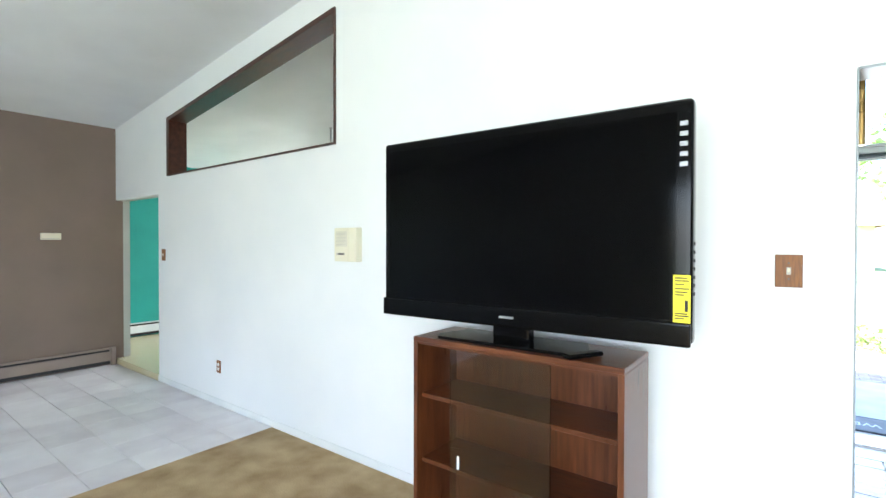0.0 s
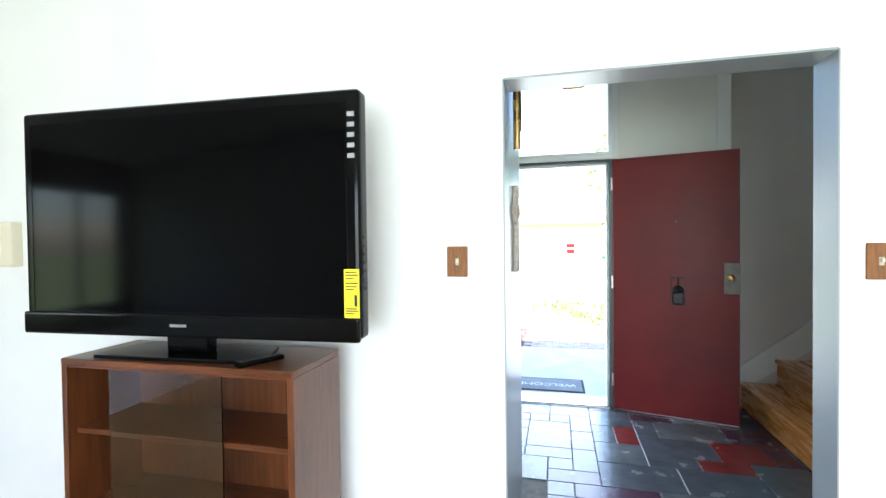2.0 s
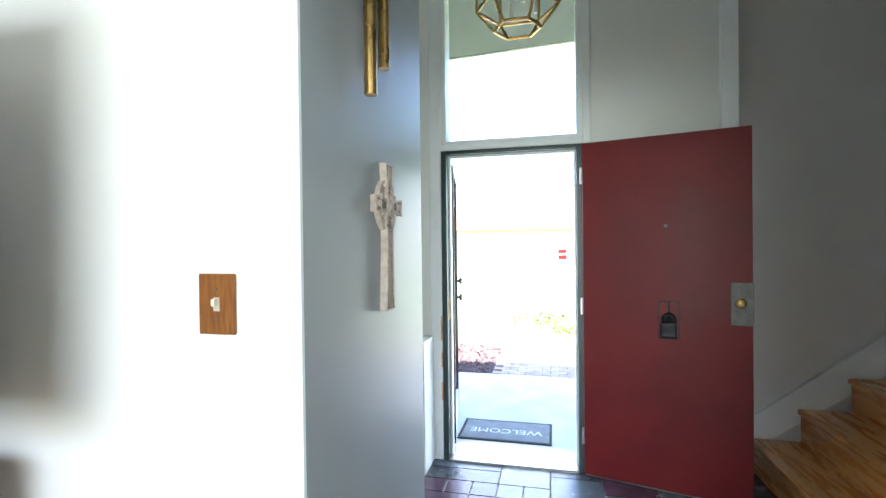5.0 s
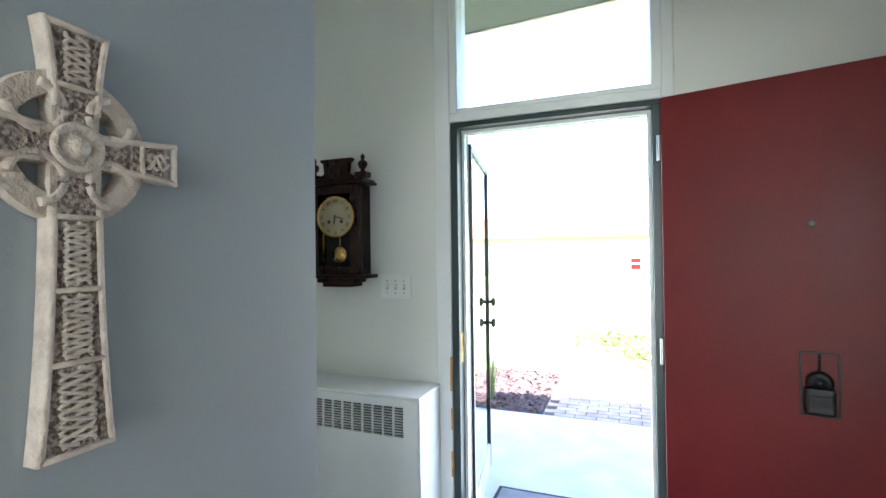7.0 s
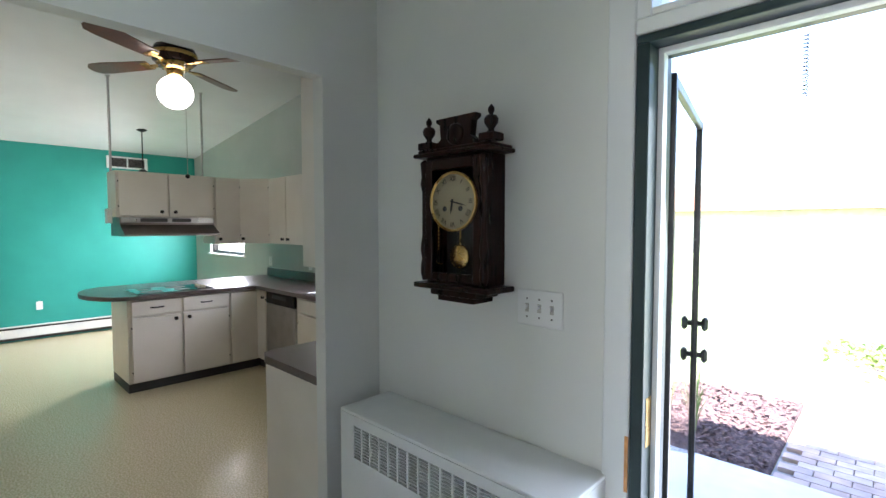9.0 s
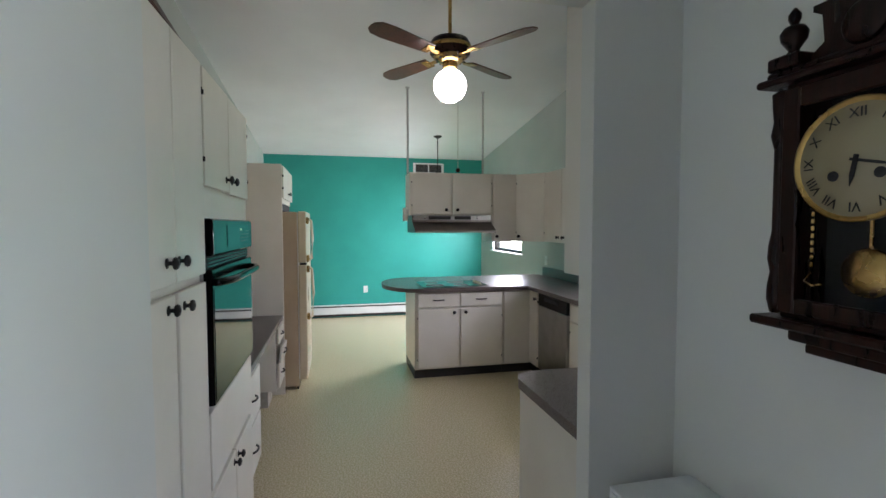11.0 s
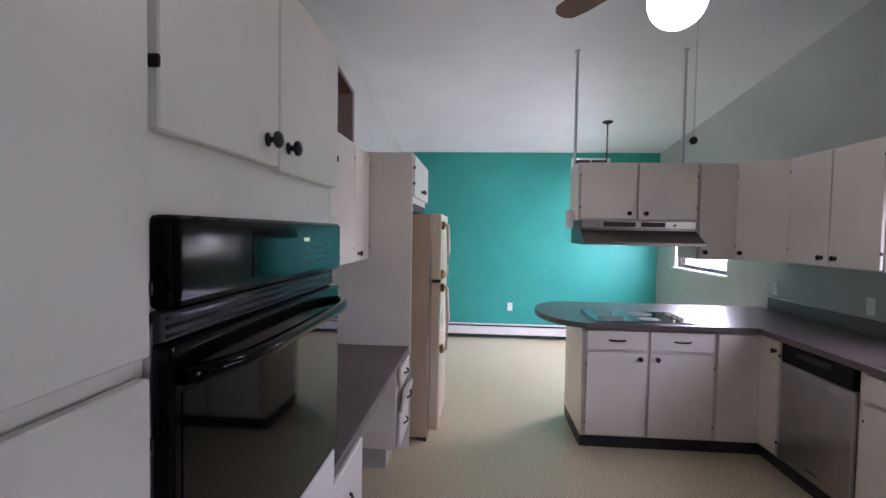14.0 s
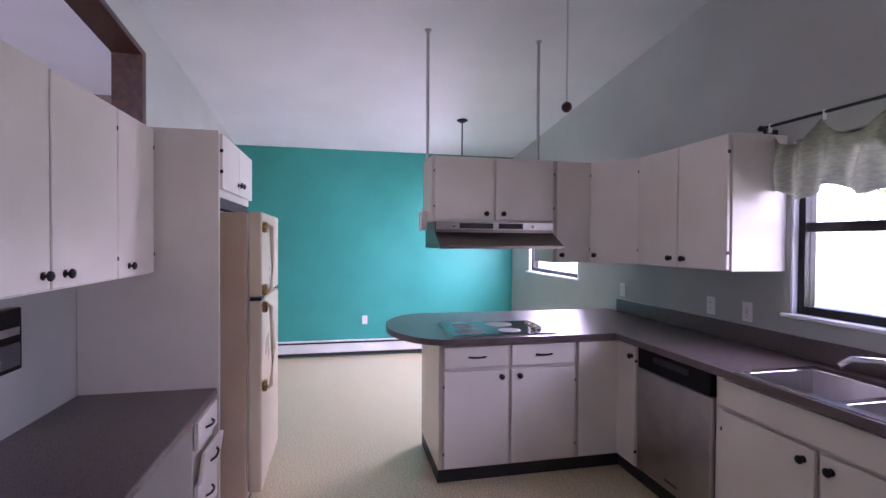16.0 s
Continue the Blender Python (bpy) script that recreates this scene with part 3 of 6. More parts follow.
# stairs
stairs = thing("staircase", (4.2, 5.6, 0.0), "honey oak wooden stairs with rounded nosings", "stairs")
for i in range(9):
    x, z = 4.10 + 0.265 * i, 0.01 + 0.2 * (i + 1)
    part("riser", boxes((x + 0.02, 4.95, z - 0.20, x + 0.04, 6.26, z - 0.03), bev=0.001), M_OAK, stairs)
    part("tread", boxes((x, 4.93, z - 0.03, x + 0.30, 6.26, z), bev=0.009, seg=2), M_OAK, stairs)
part("stringer", prism(bmesh.new(), [(4.2, 0.0), (6.55, 0.0), (6.55, 1.7), (4.2, 0.15)], "y", 4.90, 4.928), M_TRIM, stairs, "white painted stringer")

# ---- living room things ----


def baseboard_heater(name, m, length, label, mat):
    """Runs along local y with its front at +x."""
    h = thing(name, (0, 0, 0), label, "heater")
    part("back_panel", boxes((0.0, 0, 0.02, 0.012, length, 0.21)), mat, h, local=True)
    part("front_cover", boxes((0.05, 0, 0.06, 0.058, length, 0.17), bev=0.002), mat, h, local=True)
    part("top_cover", boxes((0.012, 0, 0.195, 0.058, length, 0.212), bev=0.003), mat, h, local=True)
    part("slot", boxes((0.0125, 0.01, 0.171, 0.04, length - 0.01, 0.194)), M_SHADOW, h, "dark heating fins", local=True)
    # Dark block in place of the shade under the front cover.
    part("gap", boxes((0.0125, 0.01, 0.022, 0.045, length - 0.01, 0.058)), M_SHADOW, h, local=True)
    part("end_cap", boxes((0.0, -0.05, 0.0, 0.066, 0.0, 0.22), bev=0.004), mat, h, local=True)
    part("end_cap", boxes((0.0, length, 0.0, 0.066, length + 0.05, 0.22), bev=0.004), mat, h, local=True)
    h.matrix_basis = m
    return h


baseboard_heater("baseboard_heater", pose(-4.428, -1.0, FLOOR_LIVING), 4.72, "long taupe painted baseboard heater along the brown wall", surface("taupe_metal_paint", (0.25, 0.20, 0.17), (0.30, 0.24, 0.20), 0.4, 4, 60, 0.02))
baseboard_heater("baseboard_heater", pose(-5.748, 4.05, 0.0), 3.4, "long white baseboard heater along the teal wall", M_TRIM)

# wall thermostat
th = thing("wall_sensor", (-4.429, 3.16, 1.50), "small off-white thermostat on the brown wall", "thermostat")
part("cover", boxes((-4.429, 3.07, 1.46, -4.39, 3.25, 1.535), bev=0.006, seg=2), M_PLATE, th)
part("grille", boxes((-4.39, 3.08, 1.47, -4.387, 3.24, 1.475)), M_EDGE, th)


def switch_plate(name, at, axis, w, h, mat, toggles, label, lever=M_PLATE):
    """axis: the outward direction along x or y."""
    p = thing(name, at, label, "light switch")
    o = Vector(axis)
    u = Vector((-o.y, o.x, 0))

    def slab(cu, cz, hw, hh, d0, d1, bev=0.0):
        a, b = Vector(at) + u * (cu - hw) + o * d0, Vector(at) + u * (cu + hw) + o * d1
        return boxes((min(a.x, b.x), min(a.y, b.y), at[2] + cz - hh, max(a.x, b.x), max(a.y, b.y), at[2] + cz + hh), bev=bev)
    part("plate", slab(0, 0, w / 2, h / 2, 0.0005, 0.007, 0.002), mat, p)
    k = len(toggles)
    for i, kind in enumerate(toggles):
        c = (i - (k - 1) / 2) * 0.046
        if kind == "outlet":
            for s in (-0.02, 0.02):
                part("socket", slab(c, s, 0.014, 0.013, 0.007, 0.0095, 0.004), M_WPLATE, p)
                part("slot", slab(c - 0.005, s, 0.0012, 0.004, 0.0095, 0.0101), M_SHADOW, p)
                part("slot", slab(c + 0.005, s, 0.0012, 0.004, 0.0095, 0.0101), M_SHADOW, p)
        else:
            part("toggle_frame", slab(c, 0, 0.007, 0.014, 0.007, 0.0078), M_EDGE, p)
            part("toggle", slab(c, 0.004, 0.004, 0.007, 0.0078, 0.02, 0.0015), lever, p)
            for s in (-0.03, 0.03):
                part("screw", slab(c, s, 0.003, 0.003, 0.007, 0.0085, 0.001), M_GREY, p)
    return p


switch_plate("light_switch", (2.262, 3.80, 1.322), (0, -1, 0), 0.085, 0.123, M_OAKPLATE, ["t"], "wooden light switch plate on the white wall")
switch_plate("light_switch", (3.705, 3.80, 1.322), (0, -1, 0), 0.085, 0.123, M_OAKPLATE, ["t"], "wooden light switch plate beside the entry opening")
switch_plate("light_switch", (-3.09, 3.80, 1.30), (0, -1, 0), 0.085, 0.123, M_OAKPLATE, ["t"], "wooden light switch plate beside the far doorway")
switch_plate("power_outlet", (-1.95, 3.80, 0.29), (0, -1, 0), 0.07, 0.114, M_OAKPLATE, ["outlet"], "brown power outlet low on the white wall")
switch_plate("light_switch", (1.90, 6.04, 1.283), (0, -1, 0), 0.168, 0.118, M_WPLATE, ["t", "t", "t"], "white triple switch plate beside the front door", M_WPLATE)
switch_plate("power_outlet", (-5.75, 5.54, 0.46), (1, 0, 0), 0.07, 0.114, M_WPLATE, ["outlet"], "white power outlet on the teal wall")
switch_plate("power_outlet", (-3.09, 7.58, 1.10), (0, -1, 0), 0.07, 0.114, M_WPLATE, ["outlet"], "white power outlet above the backsplash")
switch_plate("power_outlet", (-2.11, 7.58, 1.10), (0, -1, 0), 0.07, 0.114, M_WPLATE, ["outlet"], "white power outlet above the backsplash")
switch_plate("light_switch", (-1.83, 7.58, 1.10), (0, -1, 0), 0.07, 0.114, M_WPLATE, ["t"], "white light switch beside the sink window", M_WPLATE)

# intercom
ic = thing("intercom", (-0.17, 3.80, 1.41), "cream plastic wall intercom with a slotted speaker", "intercom")
part("body", boxes((-0.275, 3.745, 1.30, -0.055, 3.799, 1.53), bev=0.006, seg=2), M_PLATE, ic)
part("front_panel", boxes((-0.270, 3.741, 1.31, -0.125, 3.7455, 1.52), bev=0.003), M_PLATE, ic)
for i in range(11):
    z = 1.405 + i * 0.0095
    part("speaker_slot", boxes((-0.255, 3.7402, z, -0.14, 3.7412, z + 0.004)), M_EDGE, ic)
part("button_bar", boxes((-0.225, 3.7385, 1.345, -0.165, 3.741, 1.358), bev=0.001), M_GREY, ic)
smooth(part("button", lathe(bmesh.new(), [(0.0, 0.0), (0.009, 0.0), (0.009, 0.005), (0.0, 0.006)], (-0.235, 3.741, 1.351), (0, -1, 0)), M_EDGE, ic))

# bookcase
BX0, BX1, BY0, BY1, BZ = 0.812, 1.80, 3.32, 3.66, 0.978
bc = thing("bookcase", (1.3, 3.5, FLOOR_LIVING), "cherry wood bookcase with two shelves and sliding glass", "bookcase")
part("side_panel", boxes((BX0, BY0, FLOOR_LIVING, BX0 + 0.024, BY1, BZ - 0.024), bev=0.002), M_CHERRY, bc)
part("side_panel", boxes((BX1 - 0.024, BY0, FLOOR_LIVING, BX1, BY1, BZ - 0.024), bev=0.002), M_CHERRY, bc)
part("top", boxes((BX0, BY0 - 0.002, BZ - 0.024, BX1, BY1, BZ), bev=0.003), M_CHERRYH, bc)
part("back_panel", boxes((BX0 + 0.024, BY1 - 0.012, FLOOR_LIVING + 0.06, BX1 - 0.024, BY1 - 0.002, BZ - 0.024)), M_CHERRY, bc)
part("plinth", boxes((BX0 + 0.024, BY0 + 0.02, FLOOR_LIVING, BX1 - 0.024, BY0 + 0.04, FLOOR_LIVING + 0.07)), M_CHERRYH, bc)
for z in (FLOOR_LIVING + 0.08, 0.385, 0.70):
    part("shelf", boxes((BX0 + 0.024, BY0 + 0.035, z - 0.02, BX1 - 0.024, BY1 - 0.012, z), bev=0.002), M_CHERRYH, bc)
part("track", boxes((BX0 + 0.024, BY0 + 0.004, BZ - 0.034, BX1 - 0.024, BY0 + 0.03, BZ - 0.024)), M_CHERRYH, bc)
sg = part("sliding_glass", boxes((BX0 + 0.21, BY0 + 0.012, FLOOR_LIVING + 0.08, BX0 + 0.70, BY0 + 0.018, BZ - 0.034)), M_SMOKE, bc, "clear sliding glass door")
part("finger_pull", boxes((BX0 + 0.25, BY0 + 0.010, 0.40, BX0 + 0.262, BY0 + 0.0119, 0.46)), M_WPLATE, sg)

# television, in its own frame: x along the screen, -y towards the room
tv = thing("television", (1.272, 3.462, BZ), "large black flat screen television standing on the bookcase", "television", turn=2.3)
W2 = 0.722
part("cabinet", boxes((-W2, -0.045, 0.085, W2, 0.03, 0.962), bev=0.02, seg=3), M_BLACK, tv, local=True)
part("back_housing", boxes((-W2 + 0.12, 0.03, 0.18, W2 - 0.12, 0.10, 0.86), bev=0.03, seg=2), M_BLACK, tv, local=True)
part("lower_bezel", boxes((-W2 + 0.004, -0.062, 0.078, W2 - 0.004, -0.04, 0.165), bev=0.018, seg=3), M_BLACK, tv, local=True)
part("screen", boxes((-W2 + 0.045, -0.0475, 0.172, W2 - 0.055, -0.0445, 0.915)), M_SCREEN, tv, "dark glossy screen", local=True)
part("bezel_lip", boxes((-W2 + 0.04, -0.049, 0.915, W2 - 0.05, -0.045, 0.92), (-W2 + 0.04, -0.049, 0.172, -W2 + 0.045, -0.045, 0.915), (W2 - 0.055, -0.049, 0.172, W2 - 0.05, -0.045, 0.915)), M_BLACK, tv, local=True)
part("badge", boxes((-0.035, -0.0640, 0.118, 0.035, -0.0618, 0.128)), M_SILVER, tv, "plain silver badge", local=True)
for i in range(5):
    s = part("feature_sticker", boxes((W2 - 0.044, -0.0478, 0.865 - i * 0.036, W2 - 0.018, -0.0453, 0.881 - i * 0.036)), M_SILVER, tv, "small silver sticker", local=True)
yl = part("energy_label", boxes((W2 - 0.062, -0.0520, 0.165, W2 - 0.006, -0.0495, 0.335)), M_YELLOW, tv, "bright yellow energy label", local=True)
for i, (w, z) in enumerate(((0.04, 0.322), (0.045, 0.312), (0.03, 0.30), (0.045, 0.284), (0.04, 0.272), (0.03, 0.262), (0.04, 0.195), (0.045, 0.187), (0.03, 0.178))):
    part("print_line", boxes((W2 - 0.056, -0.0526, z, W2 - 0.056 + w, -0.0521, z + 0.004)), M_SHADOW, yl, local=True)
part("print_block", boxes((W2 - 0.024, -0.0526, 0.205, W2 - 0.014, -0.0521, 0.245)), M_SHADOW, yl, local=True)
for i in range(7):
    part("side_button", boxes((W2 - 0.002, -0.02, 0.26 + i * 0.03, W2 + 0.003, -0.005, 0.272 + i * 0.03)), M_SHADOW, tv, local=True)
part("neck", boxes((-0.09, -0.02, 0.012, 0.09, 0.04, 0.12), bev=0.012, seg=2), M_BLACK, tv, local=True)
part("base", prism(bmesh.new(), [(-0.33, -0.11), (0.33, -0.11), (0.36, -0.05), (0.30, 0.13), (-0.30, 0.13), (-0.36, -0.05)], "z", 0.001, 0.014), M_BLACK, tv, "glossy black stand base", local=True)

rc = thing("remote_control", (1.62, 3.40, BZ + 0.001), "black remote control lying on the bookcase", "remote control", turn=62)
part("body", boxes((-0.085, -0.022, 0.0, 0.085, 0.022, 0.018), bev=0.006, seg=2), M_BLACK, rc, local=True)
for i in range(8):
    for j in range(3):
        part("button", boxes((-0.07 + i * 0.017, -0.014 + j * 0.011, 0.0178, -0.061 + i * 0.017, -0.007 + j * 0.011, 0.020), bev=0.0015), M_GREY, rc, local=True)

# ---- hall things ----
# cross on the closet wall, in the wall plane: u along y, v up
cr = thing("stone_cross", (2.451, 4.247, 1.46), "carved stone-coloured ringed cross hanging on the wall", "wall cross")
CU, CV = 4.247, 1.55


def flared(w0, w1, length, n=10):
    """Half widths along an arm: waisted near the middle, flared to its end."""
    return [(length * i / n, (w0 + (w1 - w0) * (i / n) ** 2.4) / 2) for i in range(n + 1)]


def arm(direction, start, length, w0, w1, inset, d0, d1):
    pts = [(a, w - inset) for a, w in flared(w0, w1, length) if start <= a <= length]
    pts[-1] = (pts[-1][0] - inset, pts[-1][1])
    poly = pts + [(a, -w) for a, w in reversed(pts)]
    c, q = math.cos(direction), math.sin(direction)
    return prism(bmesh.new(), [(CU + a * c - b * q, CV + a * q + b * c) for a, b in poly], "x", d0, d1)


def on_arm(direction, a, b, d):
    c, q = math.cos(direction), math.sin(direction)
    return (d, CU + a * c - b * q, CV + a * q + b * c)


for name, di, ln_, w0, w1, bars in (("upper_arm", math.pi / 2, 0.118, 0.042, 0.062, (0.058,)), ("side_arm", 0.0, 0.108, 0.036, 0.050, (0.066,)), ("side_arm", math.pi, 0.108, 0.036, 0.050, (0.066,)), ("shaft", -math.pi / 2, 0.297, 0.046, 0.070, (0.068, 0.138, 0.208))):
    a = part(name, arm(di, 0.0, ln_, w0, w1, 0.0, 2.4515, 2.470), M_STONE, cr)
    part("carved_panel", arm(di, 0.02, ln_, w0, w1, 0.006, 2.470, 2.4706), M_STONEDARK, a, "darker recessed ground of the carving")
    rim = flared(w0, w1, ln_)
    for sgn in (-1, 1):
        part("border", tube(bmesh.new(), [on_arm(di, u, sgn * (w - 0.003), 2.4705) for u, w in rim if u > 0.03], 0.0034, 6), M_STONE, a)
    part("border", tube(bmesh.new(), [on_arm(di, ln_ - 0.003, b * (w1 / 2 - 0.003), 2.4705) for b in (-1, 0, 1)], 0.0034, 6), M_STONE, a)
    for u in bars:
        w = (w0 + (w1 - w0) * (u / ln_) ** 2.4) / 2 - 0.004
        part("border", tube(bmesh.new(), [on_arm(di, u, b * w, 2.4708) for b in (-1, 0, 1)], 0.003, 6), M_STONE, a)
    ends = list(bars) + [ln_ - 0.005]
    for u0, u1 in zip(ends[:-1], ends[1:]):
        w = (w0 + (w1 - w0) * (u0 / ln_) ** 2.4) / 2 - 0.012
        turns = max(1, round((u1 - u0) / 0.026))
        for ph in (0.0, math.pi * 2 / 3, math.pi * 4 / 3):
            part("knotwork", tube(bmesh.new(), [on_arm(di, u0 + 0.005 + (u1 - u0 - 0.010) * k / 40, w * math.sin(ph + 2 * math.pi * turns * k / 40), 2.4712 + 0.0008 * math.cos(ph + 4 * math.pi * turns * k / 40)) for k in range(41)], 0.0021, 5), M_STONE, a)
bm = bmesh.new()
ring = [[], [], [], []]
for i in range(48):
    an = 2 * math.pi * i / 48
    for j, (r, d) in enumerate(((0.050, 2.4515), (0.074, 2.4515), (0.073, 2.466), (0.052, 2.466))):
        ring[j].append(bm.verts.new((d, CU + r * math.cos(an), CV + r * math.sin(an))))
for j in range(4):
    for i in range(48):
        bm.faces.new((ring[j][i], ring[j][(i + 1) % 48], ring[(j + 1) % 4][(i + 1) % 48], ring[(j + 1) % 4][i]))
part("ring", bm, M_STONE, cr)
for k in range(4):
    mid = math.pi / 4 + k * math.pi / 2
    cy, cz = CU + 0.047 * math.cos(mid), CV + 0.047 * math.sin(mid)
    part("ring_rim", tube(bmesh.new(), [(2.4685, cy + 0.0225 * math.cos(mid + b), cz + 0.0225 * math.sin(mid + b)) for b in np.linspace(0.9, 2 * math.pi - 0.9, 22)], 0.0045, 7), M_STONE, cr)
smooth(part("boss", lathe(bmesh.new(), [(0.0, 0.0), (0.024, 0.0), (0.024, 0.005), (0.020, 0.006), (0.016, 0.003), (0.011, 0.003), (0.009, 0.007), (0.0, 0.008)], (2.470, CU, CV), (1, 0, 0)), M_STONE, cr))

# door chime tubes
ch = thing("door_chime", (2.47, 4.14, 2.5), "long brass door chime tubes on the wall", "door chime")
part("mounting_box", boxes((2.4505, 4.04, 2.62, 2.50, 4.24, 2.74), bev=0.006), M_WPLATE, ch)
for y, z in ((4.088, 1.815), (4.185, 1.915)):
    part("tube", rod(bmesh.new(), (2.482, y, z), (2.482, y, 2.63), 0.016), M_BRASS, ch)

# pendulum wall clock
ck = thing("wall_clock", (1.645, 6.04, 1.5), "dark carved wooden pendulum wall clock with a cream dial", "clock")
X0, X1, YF = 1.522, 1.758, 5.925
part("case", boxes((X0, YF, 1.325, X0 + 0.018, 6.039, 1.735), (X1 - 0.018, YF, 1.325, X1, 6.039, 1.735), (X0 + 0.018, 6.02, 1.325, X1 - 0.018, 6.039, 1.735), (X0 + 0.018, YF, 1.325, X1 - 0.018, 6.02, 1.345), (X0 + 0.018, YF, 1.715, X1 - 0.018, 6.02, 1.735), bev=0.002), M_DARKWOOD, ck)
part("door", boxes((X0 + 0.004, YF - 0.014, 1.335, X0 + 0.034, YF - 0.001, 1.725), (X1 - 0.034, YF - 0.014, 1.335, X1 - 0.004, YF - 0.001, 1.725), (X0 + 0.034, YF - 0.014, 1.335, X1 - 0.034, YF - 0.001, 1.362), (X0 + 0.034, YF - 0.014, 1.69, X1 - 0.034, YF - 0.001, 1.725), bev=0.003), M_DARKWOOD, ck)
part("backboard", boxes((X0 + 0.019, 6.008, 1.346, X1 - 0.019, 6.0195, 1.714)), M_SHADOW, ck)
part("cornice", boxes((1.484, 5.895, 1.735, 1.796, 6.039, 1.748), (1.495, 5.907, 1.748, 1.785, 6.039, 1.760), bev=0.004), M_DARKWOOD, ck)
part("base_shelf", boxes((1.484, 5.895, 1.308, 1.796, 6.039, 1.3245), bev=0.004), M_DARKWOOD, ck)
part("pendant_block", boxes((1.545, 5.915, 1.287, 1.735, 6.039, 1.308), (1.565, 5.93, 1.268, 1.715, 6.039, 1.287), bev=0.006, seg=2), M_DARKWOOD, ck)
bm = bmesh.new()
prism(bm, [(1.56, 1.760), (1.72, 1.760), (1.72, 1.775), (1.70, 1.79), (1.705, 1.835), (1.72, 1.845), (1.72, 1.855), (1.56, 1.855), (1.56, 1.845), (1.575, 1.835), (1.58, 1.79), (1.56, 1.775)], "y", 5.93, 5.96)
part("pediment", bm, M_DARKWOOD, ck)
smooth(part("carved_spray", lathe(bmesh.new(), [(0.0, 0.0), (0.035, 0.0), (0.03, 0.006), (0.012, 0.010), (0.0, 0.012)], (1.64, 5.93, 1.80), (0, -1, 0)), M_DARKWOOD, ck))
for x in (1.53, 1.78):
    fn = part("finial_block", boxes((x - 0.028, 5.90, 1.760, x + 0.028, 5.955, 1.783), bev=0.003), M_DARKWOOD, ck)
    smooth(part("finial", lathe(bmesh.new(), [(0.0, 0), (0.014, 0.001), (0.008, 0.010), (0.020, 0.028), (0.022, 0.040), (0.016, 0.050), (0.006, 0.054), (0.010, 0.064), (0.010, 0.072), (0.003, 0.082), (0.0, 0.084)], (x, 5.928, 1.783)), M_DARKWOOD, fn))
    cx = X0 - 0.004 if x < 1.6 else X1 + 0.004
    prof = [(0.0, 0.0)]
    for k in range(17):
        prof.append((0.009 + 0.006 * abs(math.sin(k * 1.1)) if k < 6 or k > 12 else 0.009, 0.002 + k * 0.0243))
    prof.append((0.0, 0.40))
    smooth(part("column", lathe(bmesh.new(), prof, (cx, YF - 0.006, 1.33), seg=14), M_DARKWOOD, ck))
gl = part("door_glass", boxes((X0 + 0.034, YF - 0.009, 1.362, X1 - 0.034, YF - 0.006, 1.69)), M_GLASS, ck)
gl.visible_shadow = False
DX, DZ, DY = 1.652, 1.587, 5.913
dl = smooth(part("dial", lathe(bmesh.new(), [(0.0, 0.0), (0.086, 0.0), (0.086, 0.0088), (0.0, 0.0092)], (DX, DY, DZ), (0, -1, 0), 40), M_FACE, ck))
smooth(part("bezel", lathe(bmesh.new(), [(0.085, 0.0), (0.093, 0.0), (0.094, 0.012), (0.089, 0.015), (0.085, 0.008)], (DX, DY, DZ), (0, -1, 0), 40), M_BRASS, dl, "brass rim"))
NUM = ["XII", "I", "II", "III", "IIII", "V", "VI", "VII", "VIII", "IX", "X", "XI"]
for k in range(12):
    an = math.pi / 2 - k * math.pi / 6
    cu = bpy.data.curves.new("numeral", "FONT")
    cu.body, cu.size, cu.align_x, cu.align_y, cu.extrude = NUM[k], 0.021, "CENTER", "CENTER", 0.0004
    tob = new("numeral_text", cu)
    bpy.context.view_layer.update()
    me = bpy.data.meshes.new_from_object(tob.evaluated_get(bpy.context.evaluated_depsgraph_get()))
    bpy.data.objects.remove(tob)
    me.transform(pose(DX + 0.070 * math.cos(an), DY - 0.0098, DZ + 0.070 * math.sin(an), 90, 0, 0) @ pose(0, 0, 0, 0, 0, math.degrees(an) - 90))
    me.transform(Matrix.Translation(-ck.location))
    me.materials.clear()
    me.materials.append(M_SHADOW)
    n_ob = new("numeral", me)
    n_ob.parent = dl


def hand_shape(an, ln, w):
    c, s = math.cos(an), math.sin(an)
    return prism(bmesh.new(), [(DX + a * c - b * s, DZ + a * s + b * c) for a, b in ((-0.008, -w), (ln * 0.6, -w), (ln, 0), (ln * 0.6, w), (-0.008, w))], "y", DY - 0.0125, DY - 0.0112)


part("minute_pointer", hand_shape(math.radians(-14), 0.058, 0.0022), M_SHADOW, dl)
part("hour_pointer", hand_shape(math.radians(-100), 0.040, 0.0035), M_SHADOW, dl)
for s in (-1, 1):
    smooth(part("winding_hole", lathe(bmesh.new(), [(0.0, 0.0), (0.008, 0.0), (0.008, 0.002), (0.0, 0.002)], (DX + 0.032 * s, DY - 0.0088, DZ - 0.022), (0, -1, 0), 16), M_SHADOW, dl))
part("pendulum_rod", boxes((DX - 0.002, 5.942, 1.43, DX + 0.002, 5.945, 1.52)), M_BRASS, ck)
smooth(part("pendulum_bob", lathe(bmesh.new(), [(0.0, 0.0), (0.039, 0.001), (0.037, 0.007), (0.0, 0.010)], (DX, 5.942, 1.415), (0, -1, 0), 32), M_BRASS, ck, "round brass pendulum bob"))
